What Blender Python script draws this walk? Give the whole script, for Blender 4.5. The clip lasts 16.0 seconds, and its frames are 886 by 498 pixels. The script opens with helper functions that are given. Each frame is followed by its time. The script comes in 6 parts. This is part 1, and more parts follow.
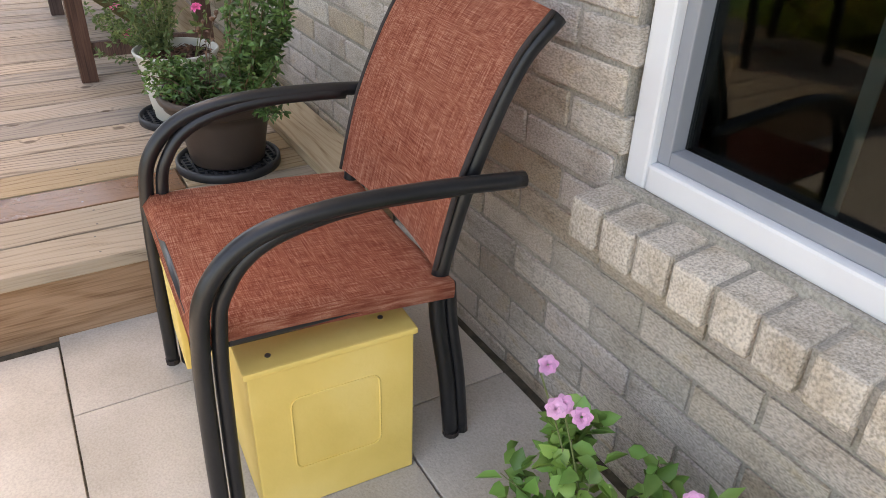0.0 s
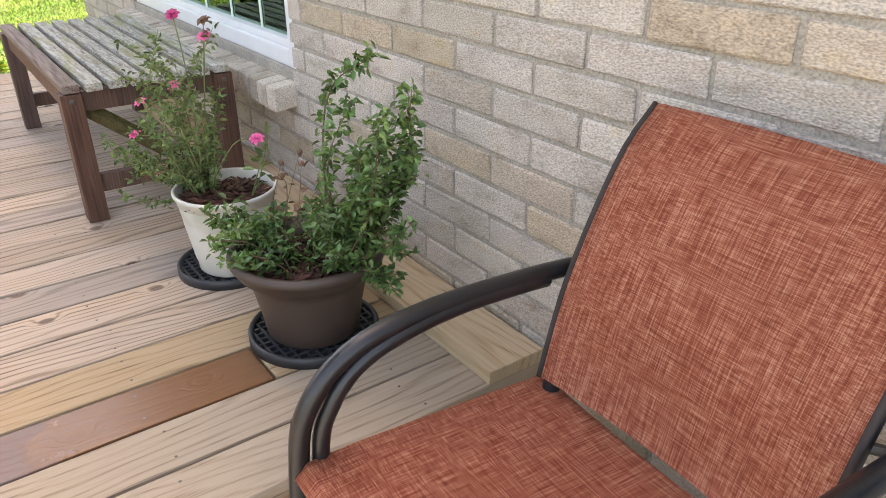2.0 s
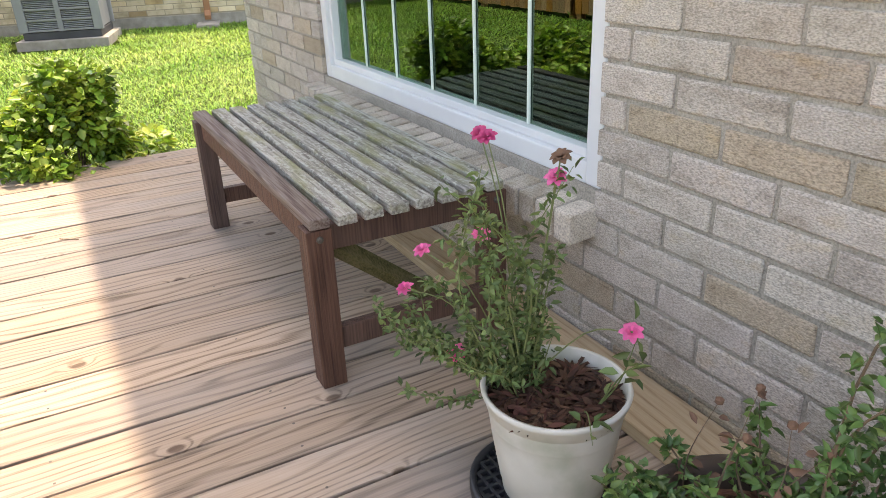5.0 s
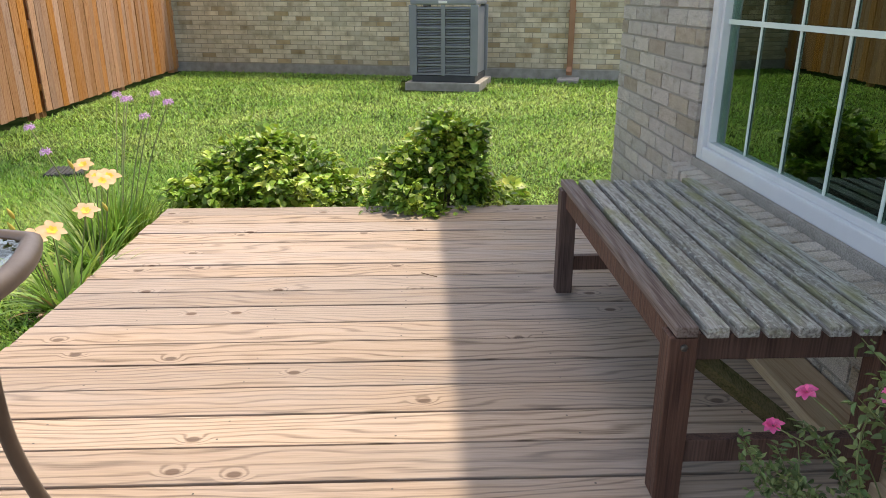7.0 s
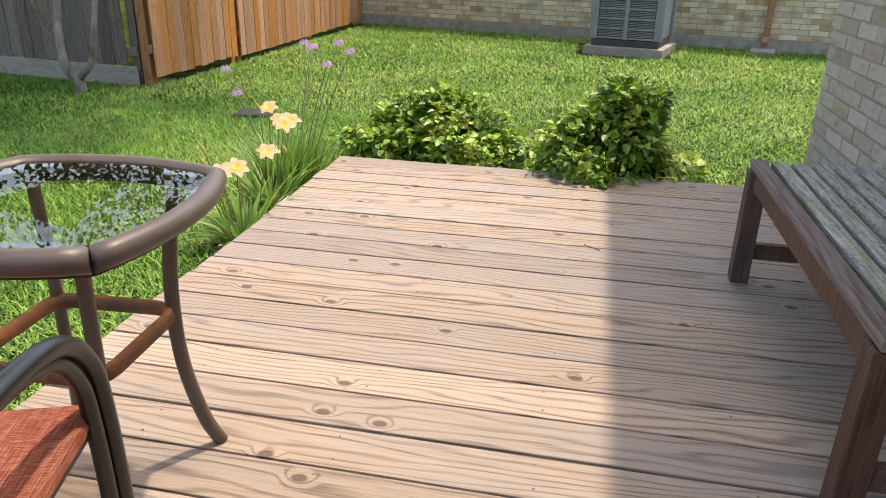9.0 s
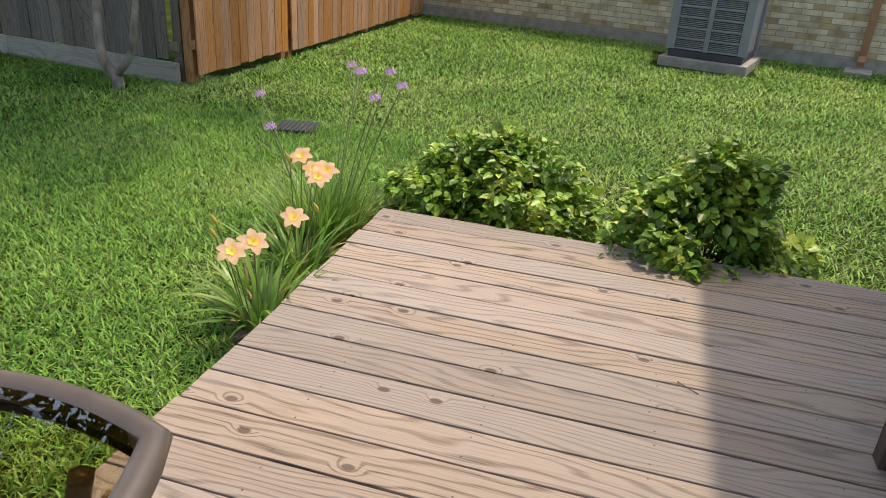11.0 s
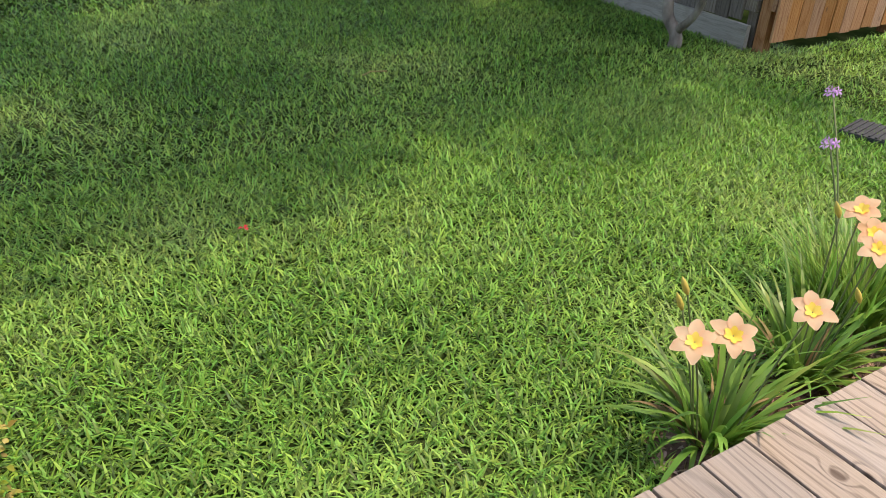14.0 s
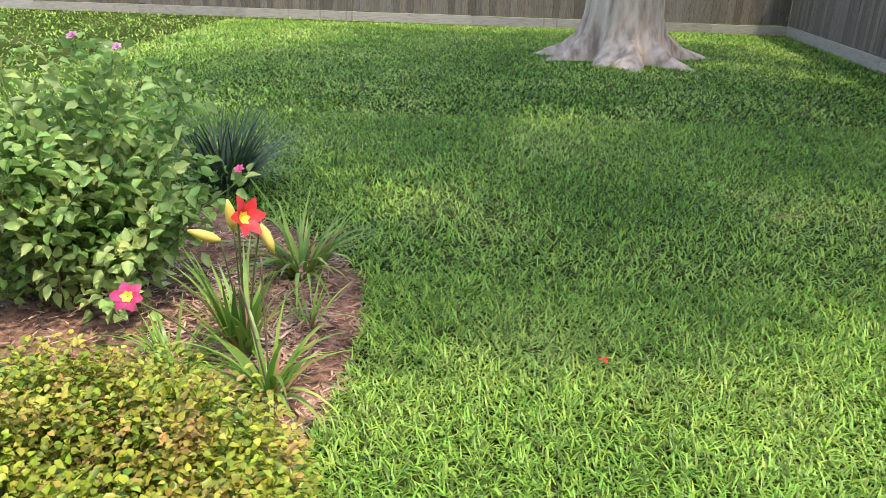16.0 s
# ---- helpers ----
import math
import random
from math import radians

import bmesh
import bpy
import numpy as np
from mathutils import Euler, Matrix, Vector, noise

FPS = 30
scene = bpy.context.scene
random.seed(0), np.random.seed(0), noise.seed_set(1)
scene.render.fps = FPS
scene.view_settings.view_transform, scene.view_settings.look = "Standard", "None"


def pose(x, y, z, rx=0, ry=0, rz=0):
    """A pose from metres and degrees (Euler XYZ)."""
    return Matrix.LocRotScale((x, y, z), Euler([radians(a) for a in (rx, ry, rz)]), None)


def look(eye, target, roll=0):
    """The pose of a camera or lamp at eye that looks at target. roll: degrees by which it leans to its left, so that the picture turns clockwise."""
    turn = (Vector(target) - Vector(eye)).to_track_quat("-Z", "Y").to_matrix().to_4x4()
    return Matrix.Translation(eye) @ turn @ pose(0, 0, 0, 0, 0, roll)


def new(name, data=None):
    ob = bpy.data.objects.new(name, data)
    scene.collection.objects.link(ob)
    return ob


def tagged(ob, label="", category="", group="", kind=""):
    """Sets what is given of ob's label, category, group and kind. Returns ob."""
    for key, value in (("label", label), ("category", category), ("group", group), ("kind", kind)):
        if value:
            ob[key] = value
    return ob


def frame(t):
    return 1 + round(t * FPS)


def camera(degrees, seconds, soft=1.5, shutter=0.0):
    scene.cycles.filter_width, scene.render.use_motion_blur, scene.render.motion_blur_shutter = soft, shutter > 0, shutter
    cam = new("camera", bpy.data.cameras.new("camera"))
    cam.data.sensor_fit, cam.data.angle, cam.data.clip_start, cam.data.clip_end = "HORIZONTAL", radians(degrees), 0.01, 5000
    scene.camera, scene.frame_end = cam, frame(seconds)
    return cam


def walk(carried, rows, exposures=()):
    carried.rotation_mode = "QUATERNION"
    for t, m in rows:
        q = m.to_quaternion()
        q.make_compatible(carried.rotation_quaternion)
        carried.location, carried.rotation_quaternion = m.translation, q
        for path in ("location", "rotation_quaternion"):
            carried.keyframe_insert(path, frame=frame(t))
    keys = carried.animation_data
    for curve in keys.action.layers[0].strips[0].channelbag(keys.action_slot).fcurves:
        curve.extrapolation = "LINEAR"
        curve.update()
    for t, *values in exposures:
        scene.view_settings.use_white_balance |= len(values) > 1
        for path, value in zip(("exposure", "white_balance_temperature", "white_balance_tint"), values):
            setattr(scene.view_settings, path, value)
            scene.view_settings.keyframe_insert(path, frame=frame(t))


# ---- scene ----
cam = camera(63.1, 16.0, 0.9)
PATH = [
    (0, (-4.286, 0.805, 0.877), (-2.811, -0.077, -0.145), 1.9),
    (0.5, (-4.12, 0.833, 0.877), (-2.65, -0.093, -0.114), 1.7),
    (1, (-3.941, 0.838, 0.89), (-2.468, -0.124, -0.064), 1.3),
    (1.5, (-3.762, 0.888, 0.911), (-2.299, -0.111, -0.018), 0.1),
    (2, (-3.612, 0.93, 0.921), (-2.164, -0.109, 0.014), -0.2),
    (2.5, (-3.447, 0.895, 0.922), (-2.022, -0.182, 0.021), -0.2),
    (3, (-3.282, 0.909, 0.92), (-1.894, -0.224, 0.031), -0.7),
    (3.5, (-3.131, 0.933, 0.919), (-1.744, -0.209, 0.041), -1.3),
    (4, (-2.974, 0.973, 0.945), (-1.571, -0.149, 0.066), -1.3),
    (4.5, (-2.852, 0.988, 0.948), (-1.351, -0.022, 0.096), -1.9),
    (5, (-2.743, 1.033, 0.964), (-1.124, 0.186, 0.151), -2.3),
    (5.2, (-2.709, 1.047, 0.976), (-1.045, 0.276, 0.178), -2.2),
    (7.3, (-2.664, 1.155, 1.054), (-0.777, 1.181, 0.39), 0.3),
    (7.5, (-2.668, 1.164, 1.059), (-0.784, 1.241, 0.391), 0.5),
    (8, (-2.675, 1.175, 1.054), (-0.808, 1.366, 0.361), 0.9),
    (8.2, (-2.675, 1.169, 1.04), (-0.819, 1.406, 0.335), 0.9),
    (8.5, (-2.662, 1.167, 1.026), (-0.825, 1.457, 0.291), 1.2),
    (8.7, (-2.646, 1.158, 1.017), (-0.82, 1.484, 0.269), 1.1),
    (10.8, (-2.017, 1.362, 1.198), (-0.248, 1.808, 0.38), 3.5),
    (11, (-1.947, 1.364, 1.202), (-0.184, 1.835, 0.383), 3.8),
    (11.5, (-1.776, 1.449, 1.185), (-0.038, 1.993, 0.359), 3.7),
    (12, (-1.623, 1.537, 1.174), (0.06, 2.199, 0.32), 3.5),
    (12.5, (-1.462, 1.581, 1.155), (0.139, 2.389, 0.269), 4.0),
    (13, (-1.323, 1.623, 1.138), (0.118, 2.644, 0.2), 2.7),
    (13.5, (-1.247, 1.721, 1.135), (-0.051, 2.989, 0.153), 1.7),
    (14, (-1.202, 1.782, 1.133), (-0.301, 3.263, 0.136), 1.8),
    (14.5, (-1.135, 1.799, 1.119), (-0.539, 3.439, 0.142), 2.1),
    (15, (-1.124, 1.863, 1.126), (-0.733, 3.6, 0.215), 2.2),
    (15.5, (-1.142, 1.951, 1.15), (-0.953, 3.761, 0.32), 1.8),
    (16, (-1.135, 1.967, 1.159), (-1.179, 3.815, 0.396), 1.5),
]
EXPOSURES = [(0, 2.55, 9200, 17), (2.0, 2.85, 9200, 18), (4.0, 2.85, 9200, 18), (5.2, 2.45, 8800, 17), (7.3, 1.68, 7800, 14), (8.7, 1.7, 7700, 14), (11, 1.28, 7500, 12), (13, 1.18, 7450, 12), (14, 1.4, 7400, 13), (15.3, 1.6, 7400, 14), (16, 1.9, 7400, 14)]
walk(cam, [(t, look(eye, target, roll)) for t, eye, target, roll in PATH], EXPOSURES)

# ---- light ----
world = bpy.data.worlds.new("world")
scene.world = world
world.use_nodes = True
wn = world.node_tree.nodes
sky = wn.new("ShaderNodeTexSky")
sky.sky_type = "NISHITA"
sky.sun_disc = False
SUN = Vector((0.80, -0.57, 2.5)).normalized()
sky.sun_elevation = math.asin(SUN.z)
sky.sun_rotation = math.atan2(SUN.x, SUN.y)
sky.air_density, sky.dust_density = 1.0, 2.0
wn["Background"].inputs["Strength"].default_value = 0.15
world.node_tree.links.new(sky.outputs[0], wn["Background"].inputs["Color"])
sun = new("sun", bpy.data.lights.new("sun", "SUN"))
sun.data.energy, sun.data.angle, sun.data.color = 1.25, radians(1.2), (1.0, 0.95, 0.87)
sun.matrix_world = look((0, 0, 30), tuple(Vector((0, 0, 30)) - SUN))

# ---- levels ----
PATIO, LAWN, SOIL = -0.19, -0.215, -0.235
DECK_X0, DECK_X1, DECK_Y1, PITCH = -2.70, 0.975, 2.44, 0.1414
rnd = random.Random(7)
rng = np.random.default_rng(7)


# ---- materials ----
def mat(name, stops, scale=8.0, stretch=(1, 1, 1), rough=0.7, bump=0.2, detail=6.0, metal=0.0, fine=60.0,
        obj=0.0, island=0.0, translucent=0.0, spec=0.4, hue=0.0, coords="Object", speck=0.0, odd=None):
    """Noise-coloured surface. obj / island: brightness spread from piece to piece. odd: (share, tint) of pieces fired darker."""
    m = bpy.data.materials.new(name)
    m.use_nodes = True
    nt = m.node_tree
    n, l = nt.nodes, nt.links
    b = n["Principled BSDF"]
    tc = n.new("ShaderNodeTexCoord")
    mp = n.new("ShaderNodeMapping")
    mp.inputs["Scale"].default_value = stretch
    start = tc.outputs[coords]
    if obj:
        ad = n.new("ShaderNodeVectorMath")
        ad.operation = "MULTIPLY_ADD"
        l.new(n.new("ShaderNodeObjectInfo").outputs["Random"], ad.inputs[0])
        ad.inputs[1].default_value = (37.0, 23.0, 51.0)
        l.new(start, ad.inputs[2])
        start = ad.outputs[0]
    l.new(start, mp.inputs["Vector"])
    no = n.new("ShaderNodeTexNoise")
    no.inputs["Scale"].default_value, no.inputs["Detail"].default_value = scale, detail
    l.new(mp.outputs[0], no.inputs["Vector"])
    ra = n.new("ShaderNodeValToRGB")
    el = ra.color_ramp.elements
    while len(el) < len(stops):
        el.new(0.5)
    for e, (p, c) in zip(el, stops):
        e.position, e.color = p, (*c, 1)
    l.new(no.outputs["Fac"], ra.inputs[0])
    out = ra.outputs[0]
    if obj or island:
        src = n.new("ShaderNodeObjectInfo").outputs["Random"] if obj else n.new("ShaderNodeNewGeometry").outputs["Random Per Island"]
        amount = obj or island
        hs = n.new("ShaderNodeHueSaturation")
        mr = n.new("ShaderNodeMapRange")
        mr.inputs["To Min"].default_value, mr.inputs["To Max"].default_value = 1 - amount, 1 + amount
        l.new(src, mr.inputs["Value"])
        l.new(mr.outputs[0], hs.inputs["Value"])
        if hue:
            wn_ = n.new("ShaderNodeTexWhiteNoise")
            wn_.noise_dimensions = "1D"
            l.new(src, wn_.inputs["W"])
            mh = n.new("ShaderNodeMapRange")
            mh.inputs["To Min"].default_value, mh.inputs["To Max"].default_value = 0.5 - hue, 0.5 + hue
            l.new(wn_.outputs["Value"], mh.inputs["Value"])
            l.new(mh.outputs[0], hs.inputs["Hue"])
        l.new(out, hs.inputs["Color"])
        out = hs.outputs[0]
        if odd:
            wo = n.new("ShaderNodeTexWhiteNoise")
            wo.noise_dimensions = "2D"
            ov = n.new("ShaderNodeCombineXYZ")
            l.new(src, ov.inputs[0])
            l.new(ov.outputs[0], wo.inputs["Vector"])
            mo = n.new("ShaderNodeMapRange")
            mo.inputs["From Min"].default_value, mo.inputs["From Max"].default_value = 1 - odd[0] * 1.5, 1 - odd[0] * 0.5
            l.new(wo.outputs["Value"], mo.inputs["Value"])
            xo = n.new("ShaderNodeMix")
            xo.data_type, xo.blend_type = "RGBA", "MULTIPLY"
            l.new(mo.outputs[0], xo.inputs[0])
            l.new(out, xo.inputs[6])
            xo.inputs[7].default_value = (*odd[1], 1)
            out = xo.outputs[2]
    if speck:
        sn = n.new("ShaderNodeTexNoise")
        sn.inputs["Scale"].default_value, sn.inputs["Detail"].default_value = fine * 1.4, 3
        l.new(mp.outputs[0], sn.inputs["Vector"])
        sm = n.new("ShaderNodeMapRange")
        sm.inputs["From Min"].default_value, sm.inputs["From Max"].default_value = 0.3, 0.62
        sm.inputs["To Min"].default_value, sm.inputs["To Max"].default_value = 1 - 1.6 * speck, 1 + 0.6 * speck
        l.new(sn.outputs["Fac"], sm.inputs["Value"])
        sv = n.new("ShaderNodeVectorMath")
        sv.operation = "SCALE"
        l.new(out, sv.inputs[0])
        l.new(sm.outputs[0], sv.inputs["Scale"])
        out = sv.outputs[0]
    l.new(out, b.inputs["Base Color"])
    b.inputs["Roughness"].default_value, b.inputs["Metallic"].default_value = rough, metal
    b.inputs["Specular IOR Level"].default_value = spec
    if bump:
        n2 = n.new("ShaderNodeTexNoise")
        n2.inputs["Scale"].default_value, n2.inputs["Detail"].default_value = fine, 4
        l.new(mp.outputs[0], n2.inputs["Vector"])
        bp = n.new("ShaderNodeBump")
        bp.inputs["Strength"].default_value, bp.inputs["Distance"].default_value = bump, 0.01
        l.new(n2.outputs["Fac"], bp.inputs["Height"])
        l.new(bp.outputs[0], b.inputs["Normal"])
    if translucent:
        tr = n.new("ShaderNodeBsdfTranslucent")
        l.new(out, tr.inputs["Color"])
        mx = n.new("ShaderNodeMixShader")
        mx.inputs[0].default_value = translucent
        l.new(b.outputs[0], mx.inputs[1])
        l.new(tr.outputs[0], mx.inputs[2])
        l.new(mx.outputs[0], n["Material Output"].inputs["Surface"])
    return m


def wood(name, dark, mid, light, along=1, rough=0.75, obj=0.18, rings=9.0, knots=1.0, grey=None, knot_col=(0.08, 0.045, 0.03), grain=0.74):
    """Sawn timber: growth rings drawn out along the board, fine fibres, knots, and pieces that weathered differently."""
    m = bpy.data.materials.new(name)
    m.use_nodes = True
    nt = m.node_tree
    n, l = nt.nodes, nt.links
    b = n["Principled BSDF"]
    tc = n.new("ShaderNodeTexCoord")
    oi = n.new("ShaderNodeObjectInfo")
    shift = n.new("ShaderNodeVectorMath")
    shift.operation = "MULTIPLY_ADD"
    l.new(oi.outputs["Random"], shift.inputs[0])
    shift.inputs[1].default_value = (17.0, 31.0, 11.0)
    l.new(tc.outputs["Object"], shift.inputs[2])

    def mapped(sx):
        mp = n.new("ShaderNodeMapping")
        s = [sx[1]] * 3
        s[along] = sx[0]
        mp.inputs["Scale"].default_value = s
        l.new(shift.outputs[0], mp.inputs["Vector"])
        return mp.outputs[0]

    warp = n.new("ShaderNodeTexNoise")
    warp.inputs["Scale"].default_value, warp.inputs["Detail"].default_value = 1.0, 3
    l.new(mapped((0.75, 4.0)), warp.inputs["Vector"])
    sep = n.new("ShaderNodeSeparateXYZ")
    l.new(shift.outputs[0], sep.inputs[0])
    axes = [k for k in range(3) if k != along]
    flat = n.new("ShaderNodeCombineXYZ")
    l.new(sep.outputs[axes[0]], flat.inputs[0])
    l.new(sep.outputs[along], flat.inputs[1])
    fm = n.new("ShaderNodeMapping")
    fm.inputs["Scale"].default_value = (6.5, 4.2, 1)
    l.new(flat.outputs[0], fm.inputs["Vector"])
    vo = n.new("ShaderNodeTexVoronoi")
    vo.voronoi_dimensions = "2D"
    vo.inputs["Scale"].default_value = 1.0
    l.new(fm.outputs[0], vo.inputs["Vector"])
    eye = n.new("ShaderNodeMapRange")
    eye.interpolation_type = "SMOOTHSTEP"
    eye.inputs["From Min"].default_value, eye.inputs["From Max"].default_value = 0.03, 0.24
    eye.inputs["To Min"].default_value, eye.inputs["To Max"].default_value = 0.12 if knots else 0.0, 0.0
    l.new(vo.outputs["Distance"], eye.inputs["Value"])
    # only some of the cells hold a knot
    cell = n.new("ShaderNodeSeparateColor")
    l.new(vo.outputs["Color"], cell.inputs[0])
    holds = n.new("ShaderNodeMath")
    holds.operation = "GREATER_THAN"
    holds.inputs[1].default_value = 0.74
    l.new(cell.outputs[0], holds.inputs[0])
    eyes = n.new("ShaderNodeMath")
    eyes.operation = "MULTIPLY"
    l.new(eye.outputs[0], eyes.inputs[0])
    l.new(holds.outputs[0], eyes.inputs[1])
    wave = n.new("ShaderNodeMath")
    wave.operation = "MULTIPLY"
    wave.inputs[1].default_value = rings * 2.0 * 6.283
    ring = n.new("ShaderNodeMath")
    ring.operation = "MULTIPLY_ADD"
    l.new(sep.outputs[axes[0]], ring.inputs[0])
    ring.inputs[1].default_value = 3.0
    l.new(warp.outputs["Fac"], ring.inputs[2])
    ring2 = n.new("ShaderNodeMath")
    ring2.operation = "ADD"
    l.new(ring.outputs[0], ring2.inputs[0])
    l.new(eyes.outputs[0], ring2.inputs[1])
    l.new(ring2.outputs[0], wave.inputs[0])
    sine = n.new("ShaderNodeMath")
    sine.operation = "SINE"
    l.new(wave.outputs[0], sine.inputs[0])
    unit = n.new("ShaderNodeMapRange")
    unit.inputs["From Min"].default_value, unit.inputs["From Max"].default_value = -1.22, -0.2
    l.new(sine.outputs[0], unit.inputs["Value"])
    fib = n.new("ShaderNodeTexNoise")
    fib.inputs["Scale"].default_value, fib.inputs["Detail"].default_value = 1.0, 5
    l.new(mapped((7.0, 230.0)), fib.inputs["Vector"])
    mixv = n.new("ShaderNodeMix")
    mixv.inputs[0].default_value = grain
    l.new(unit.outputs[0], mixv.inputs[2])
    fc = n.new("ShaderNodeMapRange")
    fc.inputs["From Min"].default_value, fc.inputs["From Max"].default_value = 0.2, 0.72
    l.new(fib.outputs["Fac"], fc.inputs["Value"])
    l.new(fc.outputs[0], mixv.inputs[3])
    ra = n.new("ShaderNodeValToRGB")
    el = ra.color_ramp.elements
    el.new(0.5)
    for e, (p, c) in zip(el, ((0.2, dark), (0.48, mid), (0.8, light))):
        e.position, e.color = p, (*c, 1)
    l.new(mixv.outputs[0], ra.inputs[0])
    out = ra.outputs[0]
    if grey:
        gn = n.new("ShaderNodeTexNoise")
        gn.inputs["Scale"].default_value, gn.inputs["Detail"].default_value = 1.0, 4
        l.new(mapped((2.2, 9.0)), gn.inputs["Vector"])
        add = n.new("ShaderNodeMath")
        add.operation = "ADD"
        l.new(gn.outputs["Fac"], add.inputs[0])
        wn_ = n.new("ShaderNodeTexWhiteNoise")
        wn_.noise_dimensions = "1D"
        l.new(oi.outputs["Random"], wn_.inputs["W"])
        l.new(wn_.outputs["Value"], add.inputs[1])
        gm = n.new("ShaderNodeMapRange")
        gm.inputs["From Min"].default_value, gm.inputs["From Max"].default_value = 0.65, 1.35
        gm.inputs["To Max"].default_value = 0.72
        l.new(add.outputs[0], gm.inputs["Value"])
        gx = n.new("ShaderNodeMix")
        gx.data_type = "RGBA"
        l.new(gm.outputs[0], gx.inputs[0])
        l.new(out, gx.inputs[6])
        gx.inputs[7].default_value = (*grey, 1)
        # the grain stays visible through the greyed surface
        gx.blend_type = "MIX"
        out = gx.outputs[2]
        ov = n.new("ShaderNodeMix")
        ov.data_type, ov.blend_type = "RGBA", "OVERLAY"
        ov.inputs[0].default_value = 0.28
        l.new(out, ov.inputs[6])
        cr = n.new("ShaderNodeCombineColor")
        for i in range(3):
            l.new(mixv.outputs[0], cr.inputs[i])
        l.new(cr.outputs[0], ov.inputs[7])
        out = ov.outputs[2]
    if knots:
        km = n.new("ShaderNodeMapRange")
        km.inputs["From Min"].default_value, km.inputs["From Max"].default_value = 0.06, 0.095
        km.inputs["To Min"].default_value, km.inputs["To Max"].default_value = 0.8 * knots, 0.0
        l.new(vo.outputs["Distance"], km.inputs["Value"])
        kh = n.new("ShaderNodeMath")
        kh.operation = "MULTIPLY"
        l.new(km.outputs[0], kh.inputs[0])
        l.new(holds.outputs[0], kh.inputs[1])
        kx = n.new("ShaderNodeMix")
        kx.data_type = "RGBA"
        l.new(kh.outputs[0], kx.inputs[0])
        l.new(out, kx.inputs[6])
        kx.inputs[7].default_value = (*knot_col, 1)
        out = kx.outputs[2]
    if obj:
        hs = n.new("ShaderNodeHueSaturation")
        mr = n.new("ShaderNodeMapRange")
        mr.inputs["To Min"].default_value, mr.inputs["To Max"].default_value = 1 - obj, 1 + obj
        l.new(oi.outputs["Random"], mr.inputs["Value"])
        l.new(mr.outputs[0], hs.inputs["Value"])
        tone = n.new("ShaderNodeTexWhiteNoise")
        tone.noise_dimensions = "1D"
        l.new(oi.outputs["Random"], tone.inputs["W"])
        ts = n.new("ShaderNodeMapRange")
        ts.inputs["To Min"].default_value, ts.inputs["To Max"].default_value = 0.8, 1.2
        l.new(tone.outputs["Value"], ts.inputs["Value"])
        l.new(ts.outputs[0], hs.inputs["Saturation"])
        l.new(out, hs.inputs["Color"])
        out = hs.outputs[0]
    l.new(out, b.inputs["Base Color"])
    b.inputs["Roughness"].default_value = rough
    b.inputs["Specular IOR Level"].default_value = 0.3
    bp = n.new("ShaderNodeBump")
    bp.inputs["Strength"].default_value, bp.inputs["Distance"].default_value = 0.35, 0.004
    l.new(mixv.outputs[0], bp.inputs["Height"])
    l.new(bp.outputs[0], b.inputs["Normal"])
    return m


def glass(name, tint=(1, 1, 1), rough=0.0, mixture=0.12, see=(0.75, 0.8, 0.78), ior=1.5):
    m = bpy.data.materials.new(name)
    m.use_nodes = True
    n, l = m.node_tree.nodes, m.node_tree.links
    n.remove(n["Principled BSDF"])
    gl = n.new("ShaderNodeBsdfGlossy")
    gl.inputs["Roughness"].default_value = rough
    gl.inputs["Color"].default_value = (*tint, 1)
    tr = n.new("ShaderNodeBsdfTransparent")
    tr.inputs["Color"].default_value = (*see, 1)
    fr = n.new("ShaderNodeFresnel")
    fr.inputs["IOR"].default_value = ior
    mr = n.new("ShaderNodeMapRange")
    mr.inputs["To Min"].default_value, mr.inputs["To Max"].default_value = mixture, 1.0
    l.new(fr.outputs[0], mr.inputs["Value"])
    mx = n.new("ShaderNodeMixShader")
    l.new(mr.outputs[0], mx.inputs[0])
    l.new(tr.outputs[0], mx.inputs[1])
    l.new(gl.outputs[0], mx.inputs[2])
    l.new(mx.outputs[0], n["Material Output"].inputs["Surface"])
    return m


